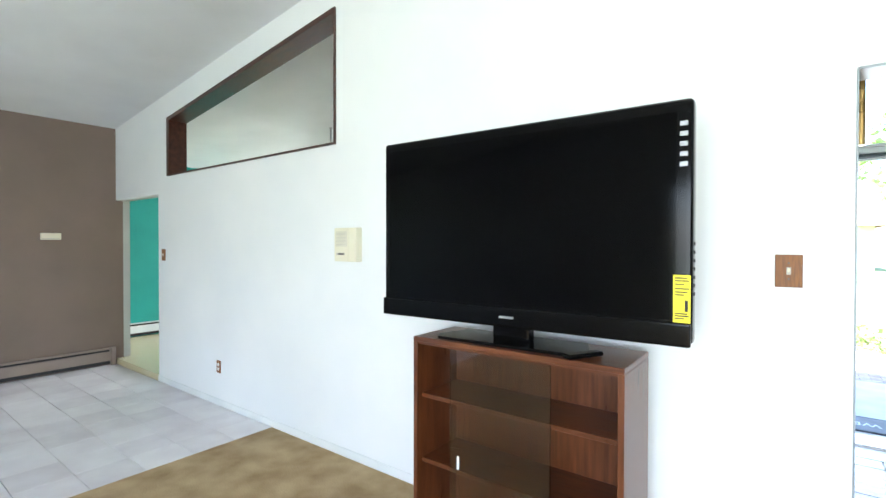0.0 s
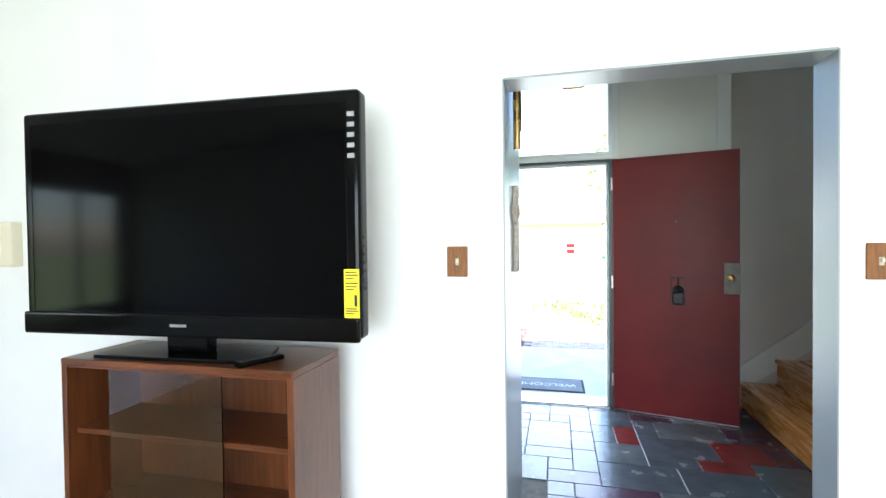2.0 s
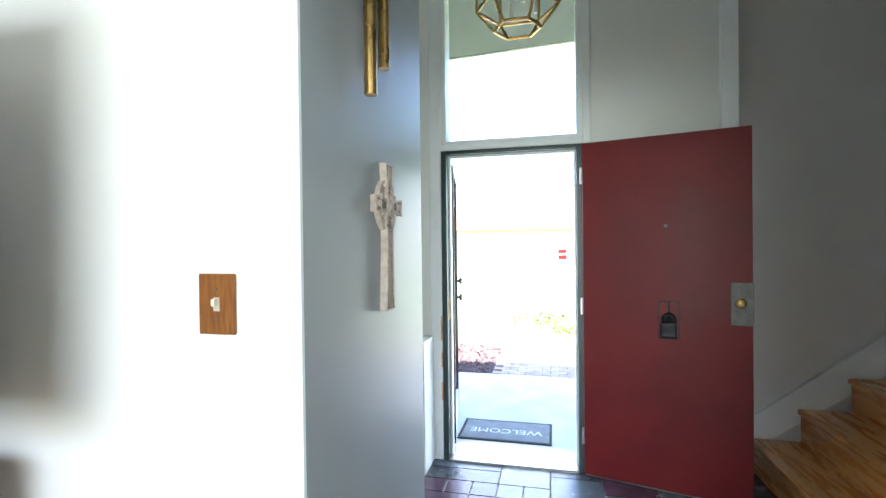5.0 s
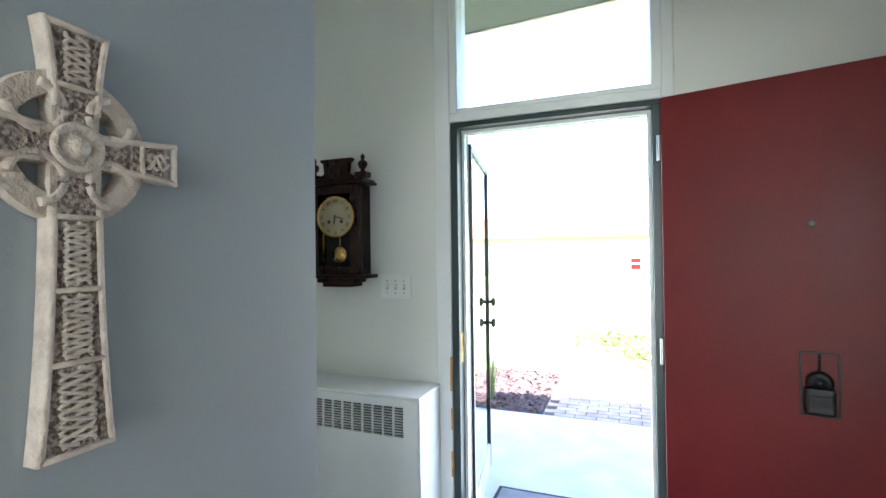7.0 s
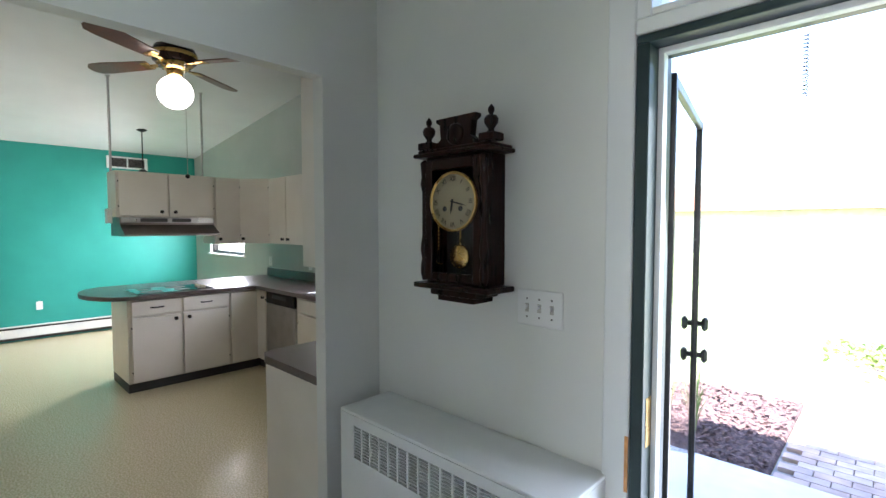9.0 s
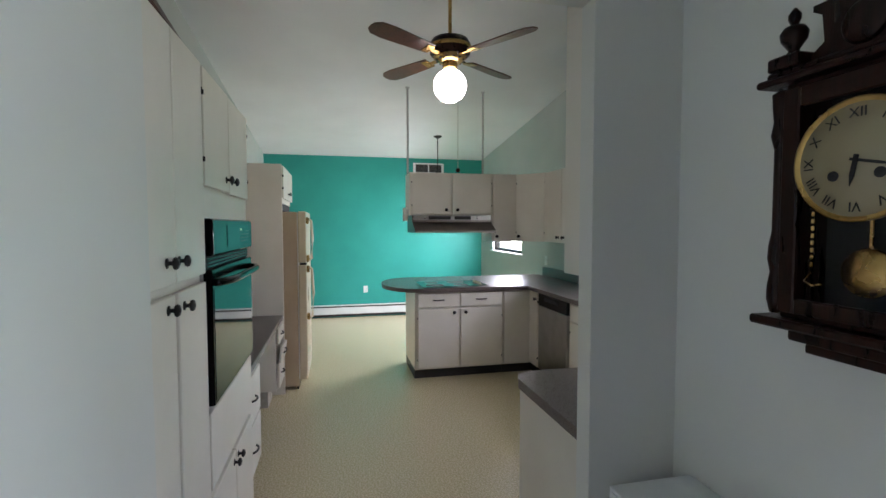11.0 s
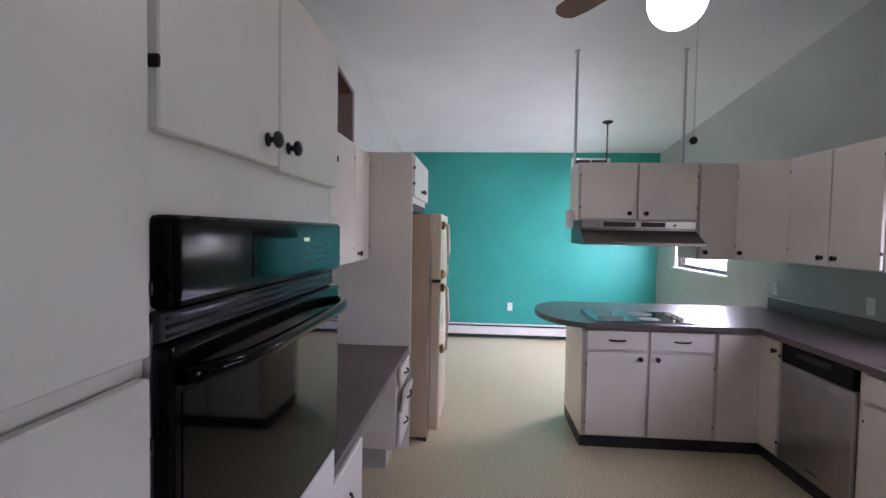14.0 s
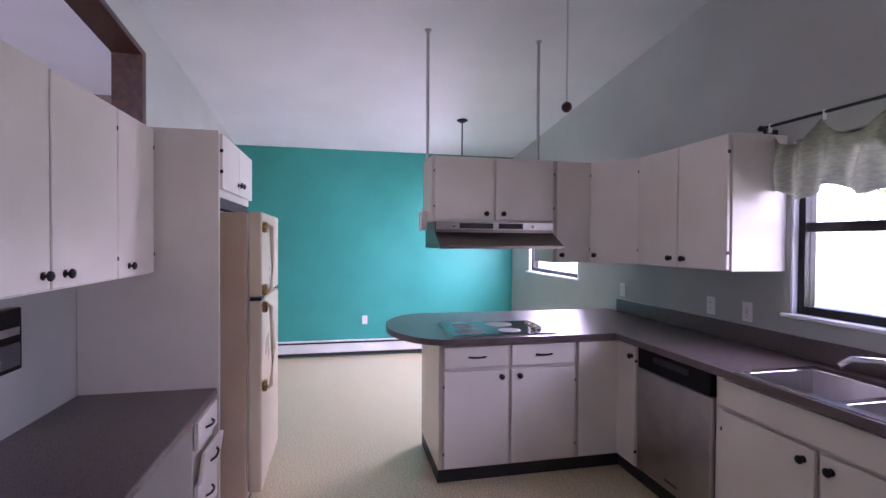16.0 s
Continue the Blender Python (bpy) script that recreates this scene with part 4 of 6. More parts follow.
for s in (-1, 1):
    for k in range(9):
        part("gilt_bead", boxes((DX + s * 0.072 - 0.0025, YF - 0.0055, 1.42 + k * 0.012, DX + s * 0.072 + 0.0025, YF - 0.005, 1.427 + k * 0.012)), M_BRASS, gl)
    part("gilt_scroll", tube(bmesh.new(), [(DX + s * 0.072, YF - 0.0053, 1.41), (DX + s * 0.084, YF - 0.0053, 1.395), (DX + s * 0.07, YF - 0.0053, 1.388), (DX + s * 0.055, YF - 0.0053, 1.392)], 0.0012, 6), M_BRASS, gl)

ck.location, ck.scale = (1.632, 6.04, 1.537), (1.12, 1.0, 1.085)

# hall convector heater with a grille
hx0, hx1, hy0, hz = 1.14, 2.135, 5.785, 0.828
hc = thing("convector_heater", (1.6, 5.9, 0.0), "white enamelled convector heater with a slotted grille", "heater")
part("top", boxes((hx0, hy0, hz - 0.012, hx1, 6.038, hz), bev=0.005, seg=2), M_TRIM, hc)
part("side_panel", boxes((hx0, hy0 + 0.002, 0.0, hx0 + 0.012, 6.038, hz - 0.013)), M_TRIM, hc)
part("side_panel", boxes((hx1 - 0.012, hy0 + 0.002, 0.0, hx1, 6.038, hz - 0.013), bev=0.003), M_TRIM, hc)
gx0, gx1, gz0, gz1 = hx0 + 0.085, hx1 - 0.075, hz - 0.178, hz - 0.05
part("front_panel", boxes((hx0 + 0.012, hy0, 0.05, hx1 - 0.012, hy0 + 0.012, gz0), (hx0 + 0.012, hy0, gz1, hx1 - 0.012, hy0 + 0.012, hz - 0.013), (hx0 + 0.012, hy0, gz0, gx0, hy0 + 0.012, gz1), (gx1, hy0, gz0, hx1 - 0.012, hy0 + 0.012, gz1)), M_TRIM, hc)
# Dark sheet stands in for the shade inside the heater.
part("grille_shade", boxes((gx0, hy0 + 0.06, gz0 - 0.02, gx1, hy0 + 0.07, gz1 + 0.02)), M_SHADOW, hc)
cols = 16
for k in range(cols + 1):
    x = gx0 + (gx1 - gx0) * k / cols
    part("grille_bar", boxes((x - 0.004, hy0 + 0.001, gz0, x + 0.004, hy0 + 0.010, gz1)), M_TRIM, hc)
for k in range(1, 11):
    z = gz0 + (gz1 - gz0) * k / 11
    part("grille_slat", boxes((gx0, hy0 + 0.002, z - 0.0013, gx1, hy0 + 0.012, z + 0.0013)), M_TRIM, hc)

# entry lantern
ln = thing("entry_lantern", (2.77, 5.2, 2.4), "brass and glass hexagonal hanging entry lantern", "ceiling light")
part("chain", rod(bmesh.new(), (2.77, 5.2, 2.78), (2.77, 5.2, ceil_z(2.77) + 0.01), 0.006), M_BRASS, ln)


def hexring(r, z, k=6):
    return [(2.77 + r * math.cos(math.pi * 2 * i / k), 5.2 + r * math.sin(math.pi * 2 * i / k), z) for i in range(k)]


for (r0, z0), (r1, z1) in (((0.11, 2.40), (0.19, 2.50)), ((0.19, 2.50), (0.19, 2.70)), ((0.19, 2.70), (0.06, 2.79))):
    lo, hi = hexring(r0, z0), hexring(r1, z1)
    for i in range(6):
        part("brass_edge", rod(bmesh.new(), lo[i], hi[i], 0.007, seg=8), M_BRASS, ln)
        part("brass_edge", rod(bmesh.new(), lo[i], lo[(i + 1) % 6], 0.008, seg=8), M_BRASS, ln)
        bm = bmesh.new()
        q = [Vector(lo[i]), Vector(lo[(i + 1) % 6]), Vector(hi[(i + 1) % 6]), Vector(hi[i])]
        nrm = (q[1] - q[0]).cross(q[3] - q[0]).normalized() * 0.003
        vs = [bm.verts.new(p) for p in q] + [bm.verts.new(p + nrm) for p in q]
        for f in ((0, 1, 2, 3), (7, 6, 5, 4), (0, 4, 5, 1), (1, 5, 6, 2), (2, 6, 7, 3), (3, 7, 4, 0)):
            bm.faces.new([vs[j] for j in f])
        g = part("glass_panel", bm, M_GLASS, ln)
        g.visible_shadow = False
for i in range(4):
    an = i * math.pi / 2 + 0.4
    part("candle_arm", tube(bmesh.new(), [(2.77, 5.2, 2.70), (2.77 + 0.05 * math.cos(an), 5.2 + 0.05 * math.sin(an), 2.62), (2.77 + 0.09 * math.cos(an), 5.2 + 0.09 * math.sin(an), 2.56), (2.77 + 0.09 * math.cos(an), 5.2 + 0.09 * math.sin(an), 2.48)], 0.008), M_WPLATE, ln)

# ---- kitchen ----
# faces: "+x" looks east, "-y" looks south, "+y" looks north; u runs along the face, d outwards from it


def on_face(face, at, u0, u1, z0, z1, d0, d1):
    if face == "+x":
        return (at + d0, u0, z0, at + d1, u1, z1)
    if face == "-y":
        return (u0, at - d1, z0, u1, at - d0, z1)
    return (u0, at + d0, z0, u1, at + d1, z1)


def out(face):
    return {"+x": Vector((1, 0, 0)), "-y": Vector((0, -1, 0)), "+y": Vector((0, 1, 0))}[face]


def point(face, at, u, z, d):
    return Vector((at + d, u, z)) if face == "+x" else Vector((u, at - d if face == "-y" else at + d, z))


KNOB = [(0.0, 0.0), (0.014, 0.0), (0.014, 0.002), (0.006, 0.004), (0.006, 0.014), (0.016, 0.018), (0.0175, 0.023), (0.014, 0.028), (0.007, 0.029), (0.005, 0.031), (0.0, 0.031)]


def front(cab, name, face, at, u0, u1, z0, z1, knob=None, hinge=None, pull=False):
    """A slab door or drawer front with its knob, hinges or pull."""
    d = part(name, boxes(on_face(face, at, u0, u1, z0, z1, 0.006, 0.026), bev=0.003), M_CAB, cab)
    if knob:
        smooth(part("knob", lathe(bmesh.new(), KNOB, point(face, at, knob[0], knob[1], 0.026), out(face), 18), M_IRON, d, "round black knob"))
    if hinge is not None:
        for z in (z0 + 0.09, z1 - 0.09):
            part("hinge", boxes(on_face(face, at, hinge - 0.003, hinge + 0.003, z - 0.009, z + 0.009, 0.012, 0.029), bev=0.002), M_IRON, d)
    if pull:
        c, z = (u0 + u1) / 2, (z0 + z1) / 2
        pts = [point(face, at, c + 0.055 * s, z, 0.026 + 0.022 * (1 - abs(s) ** 2.5)) for s in (-1, -0.85, -0.5, 0, 0.5, 0.85, 1)]
        part("pull_handle", tube(bmesh.new(), pts, 0.006, 8), M_IRON, d, "black bow handle")
    return d


# tall pantry and oven wall, front at y = 4.612
F = 4.612
pan = thing("pantry_cabinet", (0.74, 4.3, 0.0), "tall cream pantry cabinet with black knobs", "cabinet")
part("body", boxes((0.487, 3.952, 0.09, 1.018, F, 2.085)), M_CAB, pan)
part("toe_kick", boxes((0.487, 3.96, 0.0, 1.018, F - 0.05, 0.089)), M_TOE, pan)
front(pan, "door", "+y", F, 0.796, 1.012, 1.362, 2.075, (0.868, 1.425))
front(pan, "door", "+y", F, 0.492, 0.79, 1.362, 2.075, (0.768, 1.425), 0.492)
front(pan, "door", "+y", F, 0.806, 1.012, 0.10, 1.334, (0.866, 1.298))
front(pan, "door", "+y", F, 0.492, 0.778, 0.10, 1.334, (0.732, 1.29), 0.492)

ovc = thing("oven_cabinet", (0.08, 4.3, 0.0), "tall cream cabinet housing a built-in oven", "cabinet")
part("body", boxes((-0.33, 3.952, 0.09, 0.486, F, 2.085)), M_CAB, ovc)
part("toe_kick", boxes((-0.33, 3.96, 0.0, 0.486, F - 0.05, 0.089)), M_TOE, ovc)
front(ovc, "door", "+y", F, 0.096, 0.473, 1.665, 2.072, (0.148, 1.714), 0.475)
front(ovc, "door", "+y", F, -0.322, 0.09, 1.658, 2.068, (0.045, 1.714), -0.324)
front(ovc, "drawer_front", "+y", F, -0.318, 0.47, 0.58, 0.86)
front(ovc, "door", "+y", F, 0.085, 0.47, 0.10, 0.55, (0.12, 0.51))
front(ovc, "door", "+y", F, -0.318, 0.075, 0.10, 0.55, (0.04, 0.51))
ov = thing("wall_oven", (0.08, F, 0.9), "black built-in wall oven with a glass door", "oven")
OX0, OX1 = -0.30, 0.468
part("control_panel", boxes((OX0, F + 0.001, 1.418, OX1, F + 0.045, 1.552), bev=0.014, seg=3), M_BLACK, ov)
part("display", boxes((OX0 + 0.09, F + 0.0445, 1.444, OX1 - 0.22, F + 0.0465, 1.528)), M_OVENGLASS, ov, "dark glass control display")
part("clock_digits", boxes((-0.035, F + 0.0466, 1.505, 0.0, F + 0.0472, 1.514)), M_LCD, ov, "small green digits")
for i in range(8):
    for j in range(4):
        if (i, j) in ((3, 3), (4, 3), (0, 0), (7, 2)):
            continue
        part("key_mark", boxes((-0.19 + i * 0.026, F + 0.0466, 1.456 + j * 0.015, -0.178 + i * 0.026, F + 0.0470, 1.460 + j * 0.015)), M_GREY, ov)
part("vent", boxes((OX0 + 0.004, F + 0.001, 1.372, OX1 - 0.004, F + 0.022, 1.416), bev=0.003), M_SHADOW, ov)
for k in range(3):
    part("vent_lip", boxes((OX0 + 0.012, F + 0.0221, 1.378 + k * 0.013, OX1 - 0.012, F + 0.0245, 1.383 + k * 0.013)), M_BLACK, ov)
od = part("oven_door", boxes((OX0, F + 0.001, 0.885, OX1, F + 0.04, 1.37), bev=0.006, seg=2), M_BLACK, ov)
part("window_glass", boxes((OX0 + 0.02, F + 0.0395, 0.90, OX1 - 0.02, F + 0.0415, 1.30)), M_OVENGLASS, od)
hp = [(OX0 + 0.015 + 0.738 * i / 16, F + 0.045 + 0.045 * (1 - abs(i / 8 - 1) ** 6), 1.325) for i in range(17)]
part("handle", tube(bmesh.new(), hp, 0.014, 12), M_BLACK, od, "black bar handle")
part("side_trim", boxes((OX1 + 0.001, F + 0.001, 0.88, OX1 + 0.006, F + 0.012, 1.40)), M_STEEL, ov, "thin metal edge strip")

# desk with drawers, uppers above it, tall panel and fridge cabinet
DF = 4.575
ds = thing("desk_cabinet", (-0.6, 4.3, 0.0), "cream desk drawer unit with black bow handles", "cabinet")
part("body", boxes((-0.83, 3.952, 0.09, -0.332, DF, 0.688)), M_CAB, ds)
part("toe_kick", boxes((-0.83, 3.96, 0.0, -0.332, DF - 0.05, 0.089)), M_TOE, ds)
for z0, z1 in ((0.10, 0.38), (0.40, 0.672)):
    front(ds, "drawer_front", "+y", DF, -0.825, -0.34, z0, z1, pull=True)
d2 = thing("desk_cabinet", (-2.0, 4.3, 0.0), "small cream drawer stack with a loose drawer front", "cabinet")
part("body", boxes((-2.155, 3.952, 0.155, -1.80, DF, 0.688)), M_CAB, d2)
for k, (z0, z1) in enumerate(((0.175, 0.38), (0.40, 0.525), (0.545, 0.672))):
    if k == 1:
        bm = boxes((-2.145, 0.006, z0 - 0.02, -1.815, 0.026, z1 - 0.01), bev=0.003)
        bmesh.ops.rotate(bm, cent=(-1.98, 0.016, z0), matrix=Matrix.Rotation(radians(-3.5), 3, "Y") @ Matrix.Rotation(radians(-7), 3, "X"), verts=bm.verts)
        bmesh.ops.translate(bm, vec=(0, DF + 0.016, 0), verts=bm.verts)
        lf = part("drawer_front", bm, M_CAB, d2, "loose drawer front hanging askew")
        part("pull_handle", tube(bmesh.new(), [point("+y", DF, -1.98 + 0.055 * q, 0.455 - 0.01 * q, 0.046 + 0.022 * (1 - abs(q) ** 2.5)) for q in (-1, -0.85, -0.5, 0, 0.5, 0.85, 1)], 0.006, 8), M_IRON, lf, "black bow handle")
    else:
        front(d2, "drawer_front", "+y", DF, -2.145, -1.81, z0, z1, pull=True)
part("base_box", boxes((-2.10, 4.1, 0.0, -1.86, 4.5, 0.154)), M_EDGE, d2)
solid("countertop", boxes((-2.16, 3.952, 0.69, -0.332, DF + 0.022, 0.726), bev=0.004), M_COUNTER, "grey-brown laminate desk top", "countertop")
UF = 4.285
up = thing("wall_cabinet", (-1.0, 4.1, 1.36), "cream wall cabinets with black knobs above the desk", "cabinet")
part("body", boxes((-2.135, 3.952, 1.33, -0.332, UF, 2.062)), M_CAB, up)
for u0, u1, kx, hg in ((-0.79, -0.345, -0.74, -0.343), (-1.262, -0.80, -1.222, None), (-1.732, -1.272, -1.345, None), (-2.125, -1.742, -1.842, -2.127)):
    front(up, "door", "+y", UF, u0, u1, 1.338, 2.054, (kx, 1.385), hg)
    if hg is None:
        for z in (1.42, 1.97):
            hx = u0 - 0.005 if kx < -1.3 else u1 + 0.005
            part("hinge", boxes(on_face("+y", UF, hx - 0.003, hx + 0.003, z - 0.009, z + 0.009, 0.012, 0.028)), M_IRON, up)
tp = solid("tall_panel", boxes((-2.188, 3.952, 0.0, -2.162, 4.605, 2.075), bev=0.002), M_CAB, "tall cream side panel beside the refrigerator", "cabinet panel")
fc = thing("wall_cabinet", (-2.6, 4.3, 1.75), "cream cabinet above the refrigerator", "cabinet")
part("body", boxes((-3.05, 3.952, 1.735, -2.19, 4.59, 2.075)), M_CAB, fc)
front(fc, "door", "+y", 4.59, -2.62, -2.20, 1.775, 2.065, (-2.585, 1.835), -2.198)
front(fc, "door", "+y", 4.59, -3.04, -2.63, 1.775, 2.065, (-2.665, 1.835))
# Dark strip just below the cabinet, above the refrigerator.
part("dark_gap_strip", boxes((-3.05, 4.53, 1.675, -2.19, 4.585, 1.734)), M_SHADOW, fc)
fr = thing("refrigerator", (-2.6, 4.4, 0.0), "almond two-door refrigerator with long handles", "refrigerator")
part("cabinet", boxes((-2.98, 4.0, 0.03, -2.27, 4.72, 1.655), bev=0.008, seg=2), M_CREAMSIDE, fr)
f1 = part("freezer_door", boxes((-2.98, 4.728, 1.185, -2.27, 4.80, 1.66), bev=0.014, seg=3), M_CREAM, fr)
f2 = part("fridge_door", boxes((-2.98, 4.728, 0.09, -2.27, 4.80, 1.165), bev=0.014, seg=3), M_CREAM, fr)
part("kick_grille", boxes((-2.97, 4.70, 0.0, -2.28, 4.715, 0.085)), M_SHADOW, fr)
part("gasket", boxes((-2.97, 4.7205, 0.10, -2.28, 4.7275, 1.65)), M_WPLATE, fr)
part("handle", tube(bmesh.new(), [(-2.31, 4.80, 1.60), (-2.31, 4.845, 1.575), (-2.31, 4.855, 1.40), (-2.31, 4.845, 1.225), (-2.31, 4.80, 1.195)], 0.013), M_CREAM, f1)
part("handle", tube(bmesh.new(), [(-2.31, 4.80, 1.155), (-2.31, 4.845, 1.125), (-2.31, 4.858, 0.90), (-2.31, 4.845, 0.68), (-2.31, 4.80, 0.655)], 0.013), M_CREAM, f2)
for z in (1.575, 1.225):
    part("handle_foot", boxes((-2.335, 4.80, z - 0.03, -2.285, 4.825, z + 0.03), bev=0.006), M_BRASS, f1)
for z in (1.125, 0.68):
    part("handle_foot", boxes((-2.335, 4.80, z - 0.03, -2.285, 4.825, z + 0.03), bev=0.006), M_BRASS, f2)
part("hinge", boxes((-2.36, 4.74, 1.166, -2.26, 4.80, 1.184)), M_IRON, fr)
# wall telephone / radio by the desk
ph = thing("wall_radio", (-1.57, 3.952, 1.1), "small black wall radio mounted above the desk", "radio")
part("body", boxes((-1.67, 3.953, 0.99, -1.44, 4.0, 1.235), bev=0.008, seg=2), M_BLACK, ph)
part("speaker", boxes((-1.65, 4.0, 1.01, -1.46, 4.004, 1.10)), M_SHADOW, ph)
part("dial_strip", boxes((-1.65, 4.0, 1.13, -1.46, 4.003, 1.16)), M_GREY, ph)

# peninsula and sink run
PX, SY = -2.32, 7.05
pb = thing("base_cabinet", (-2.6, 6.3, 0.0), "cream peninsula base cabinet with two drawers and doors", "cabinet")
part("body", boxes((-2.93, 5.835, 0.09, PX, 6.735, 0.87)), M_CAB, pb)
part("toe_kick", boxes((-2.92, 5.82, 0.0, PX - 0.02, 6.735, 0.089)), M_TOE, pb)
front(pb, "drawer_front", "+x", PX, 5.85, 6.265, 0.72, 0.855, pull=True)
front(pb, "drawer_front", "+x", PX, 6.285, 6.72, 0.72, 0.855, pull=True)
front(pb, "door", "+x", PX, 5.85, 6.265, 0.105, 0.70, (6.215, 0.66), 5.847)
front(pb, "door", "+x", PX, 6.285, 6.72, 0.105, 0.70, (6.335, 0.66), 6.722)
part("side_panel", boxes((-2.935, 5.82, 0.09, PX + 0.002, 5.834, 0.87)), M_CAB, pb)
cb = thing("base_cabinet", (-2.4, 7.0, 0.0), "cream corner base cabinet", "cabinet")
part("body", boxes((-2.93, 6.737, 0.09, PX, 7.575, 0.87), (PX, SY, 0.09, -2.085, 7.575, 0.87)), M_CAB, cb)
part("toe_kick", boxes((-2.9, 6.737, 0.0, PX - 0.02, 7.57, 0.089), (PX - 0.02, SY + 0.02, 0.0, -2.085, 7.57, 0.089)), M_TOE, cb)
front(cb, "filler_panel", "+x", PX, 6.745, SY - 0.004, 0.105, 0.855)
front(cb, "door", "-y", SY, PX + 0.022, -2.10, 0.105, 0.855, (-2.135, 0.79), -2.1)
dw = thing("dishwasher", (-1.78, 7.05, 0.0), "stainless steel dishwasher with a black control strip", "dishwasher")
part("tub", boxes((-2.08, SY + 0.01, 0.05, -1.482, 7.57, 0.868)), M_SHADOW, dw)
part("door_panel", boxes((-2.075, SY - 0.025, 0.11, -1.487, SY + 0.009, 0.735), bev=0.004), M_STEEL, dw)
part("control_strip", boxes((-2.075, SY - 0.028, 0.738, -1.487, SY + 0.009, 0.862), bev=0.006), M_BLACK, dw, "black control strip with a pocket handle")
part("pocket_handle", boxes((-1.93, SY - 0.0295, 0.80, -1.64, SY - 0.0282, 0.835)), M_SHADOW, dw)
part("kick_plate", boxes((-2.075, SY + 0.02, 0.0, -1.487, SY + 0.03, 0.105)), M_TOE, dw)
part("badge", boxes((-1.82, SY - 0.0262, 0.155, -1.72, SY - 0.0252, 0.17)), M_GREY, dw)
sb = thing("base_cabinet", (-0.95, 7.3, 0.0), "cream sink base cabinet with black knobs", "cabinet")
part("body", boxes((-1.48, SY, 0.09, -0.47, 7.575, 0.70)), M_CAB, sb)
part("face_frame", boxes((-1.48, SY, 0.701, -0.47, SY + 0.02, 0.87)), M_CAB, sb)
part("toe_kick", boxes((-1.48, SY + 0.05, 0.0, -0.47, 7.57, 0.089)), M_TOE, sb)
front(sb, "false_front", "-y", SY, -1.42, -0.485, 0.72, 0.85)
front(sb, "door", "-y", SY, -1.42, -0.965, 0.105, 0.70, (-1.01, 0.65), -1.422)
front(sb, "door", "-y", SY, -0.945, -0.49, 0.105, 0.70, (-0.90, 0.65))
s2 = thing("base_cabinet", (0.0, 7.3, 0.0), "cream base cabinet beside the sink", "cabinet")
part("body", boxes((-0.468, SY, 0.09, 0.42, 7.575, 0.87)), M_CAB, s2)
part("toe_kick", boxes((-0.468, SY + 0.05, 0.0, 0.42, 7.57, 0.089)), M_TOE, s2)
for a, b in ((-0.455, -0.03), (-0.01, 0.41)):
    front(s2, "drawer_front", "-y", SY, a, b, 0.72, 0.85, ((a + b) / 2, 0.785))
    front(s2, "door", "-y", SY, a, b, 0.105, 0.70, (b - 0.05, 0.65))
eb = thing("base_cabinet", (0.75, 6.3, 0.0), "cream end base cabinet beside the hall opening", "cabinet")
part("body", boxes((0.44, 5.83, 0.09, 0.997, 7.04, 0.87)), M_CAB, eb)
part("toe_kick", boxes((0.5, 5.84, 0.0, 0.997, 7.04, 0.089)), M_TOE, eb)
part("end_panel", boxes((0.436, 5.815, 0.0, 0.997, 5.829, 0.87)), M_CAB, eb)

# continuous worktop with a rounded peninsula end
bm = bmesh.new()
pts = [(-2.255, 6.985), (-2.255, 5.90)]
cx, cy, rx, ry = -2.78, 5.90, 0.525, 0.36
for i in range(1, 16):
    an = -math.pi * i / 16
    pts.append((cx + rx * math.cos(an), cy + ry * math.sin(an)))
pts += [(-3.305, 5.90), (-3.305, 7.577), (-1.30, 7.577), (-1.30, 6.985)]
prism(bm, pts, "z", 0.872, 0.91)
box(bm, -1.30, 6.985, 0.872, -0.47, 7.03, 0.91)
box(bm, -1.30, 7.42, 0.872, -0.47, 7.577, 0.91)
box(bm, -0.47, 6.985, 0.872, 0.405, 7.577, 0.91)
prism(bm, [(0.405, 7.577), (0.405, 5.87), (0.43, 5.81), (0.49, 5.785), (0.997, 5.785), (0.997, 7.577)], "z", 0.872, 0.91)
ct = solid("countertop", bm, M_COUNTER, "grey-brown laminate countertop with a rounded peninsula end", "countertop")
solid("backsplash", boxes((-3.15, 7.556, 0.911, 0.997, 7.577, 1.02), bev=0.003), M_COUNTER, "low grey-brown laminate backsplash", "backsplash")
# cooktop
ckt = thing("cooktop", (-2.55, 6.25, 0.91), "black glass electric cooktop with steel trim", "cooktop")
part("trim", boxes((-2.79, 5.895, 0.9105, -2.31, 6.60, 0.916), bev=0.002), M_STEEL, ckt)
part("glass", boxes((-2.78, 5.905, 0.916, -2.32, 6.59, 0.919)), M_OVENGLASS, ckt)
for x, y, r in ((-2.66, 6.05, 0.075), (-2.44, 6.05, 0.095), (-2.66, 6.32, 0.095), (-2.44, 6.32, 0.075)):
    smooth(part("burner_ring", lathe(bmesh.new(), [(r - 0.0014, 0.0), (r, 0.0), (r, 0.0005), (r - 0.0014, 0.0005)], (x, y, 0.9191), seg=32), M_GREY, ckt))
for k in range(4):
    smooth(part("control_knob", lathe(bmesh.new(), [(0.0, 0.0), (0.017, 0.0), (0.017, 0.004), (0.012, 0.006), (0.011, 0.018), (0.0, 0.02)], (-2.66 + k * 0.075, 6.53, 0.919), seg=16), M_PLATE, ckt, "cream control knob"))
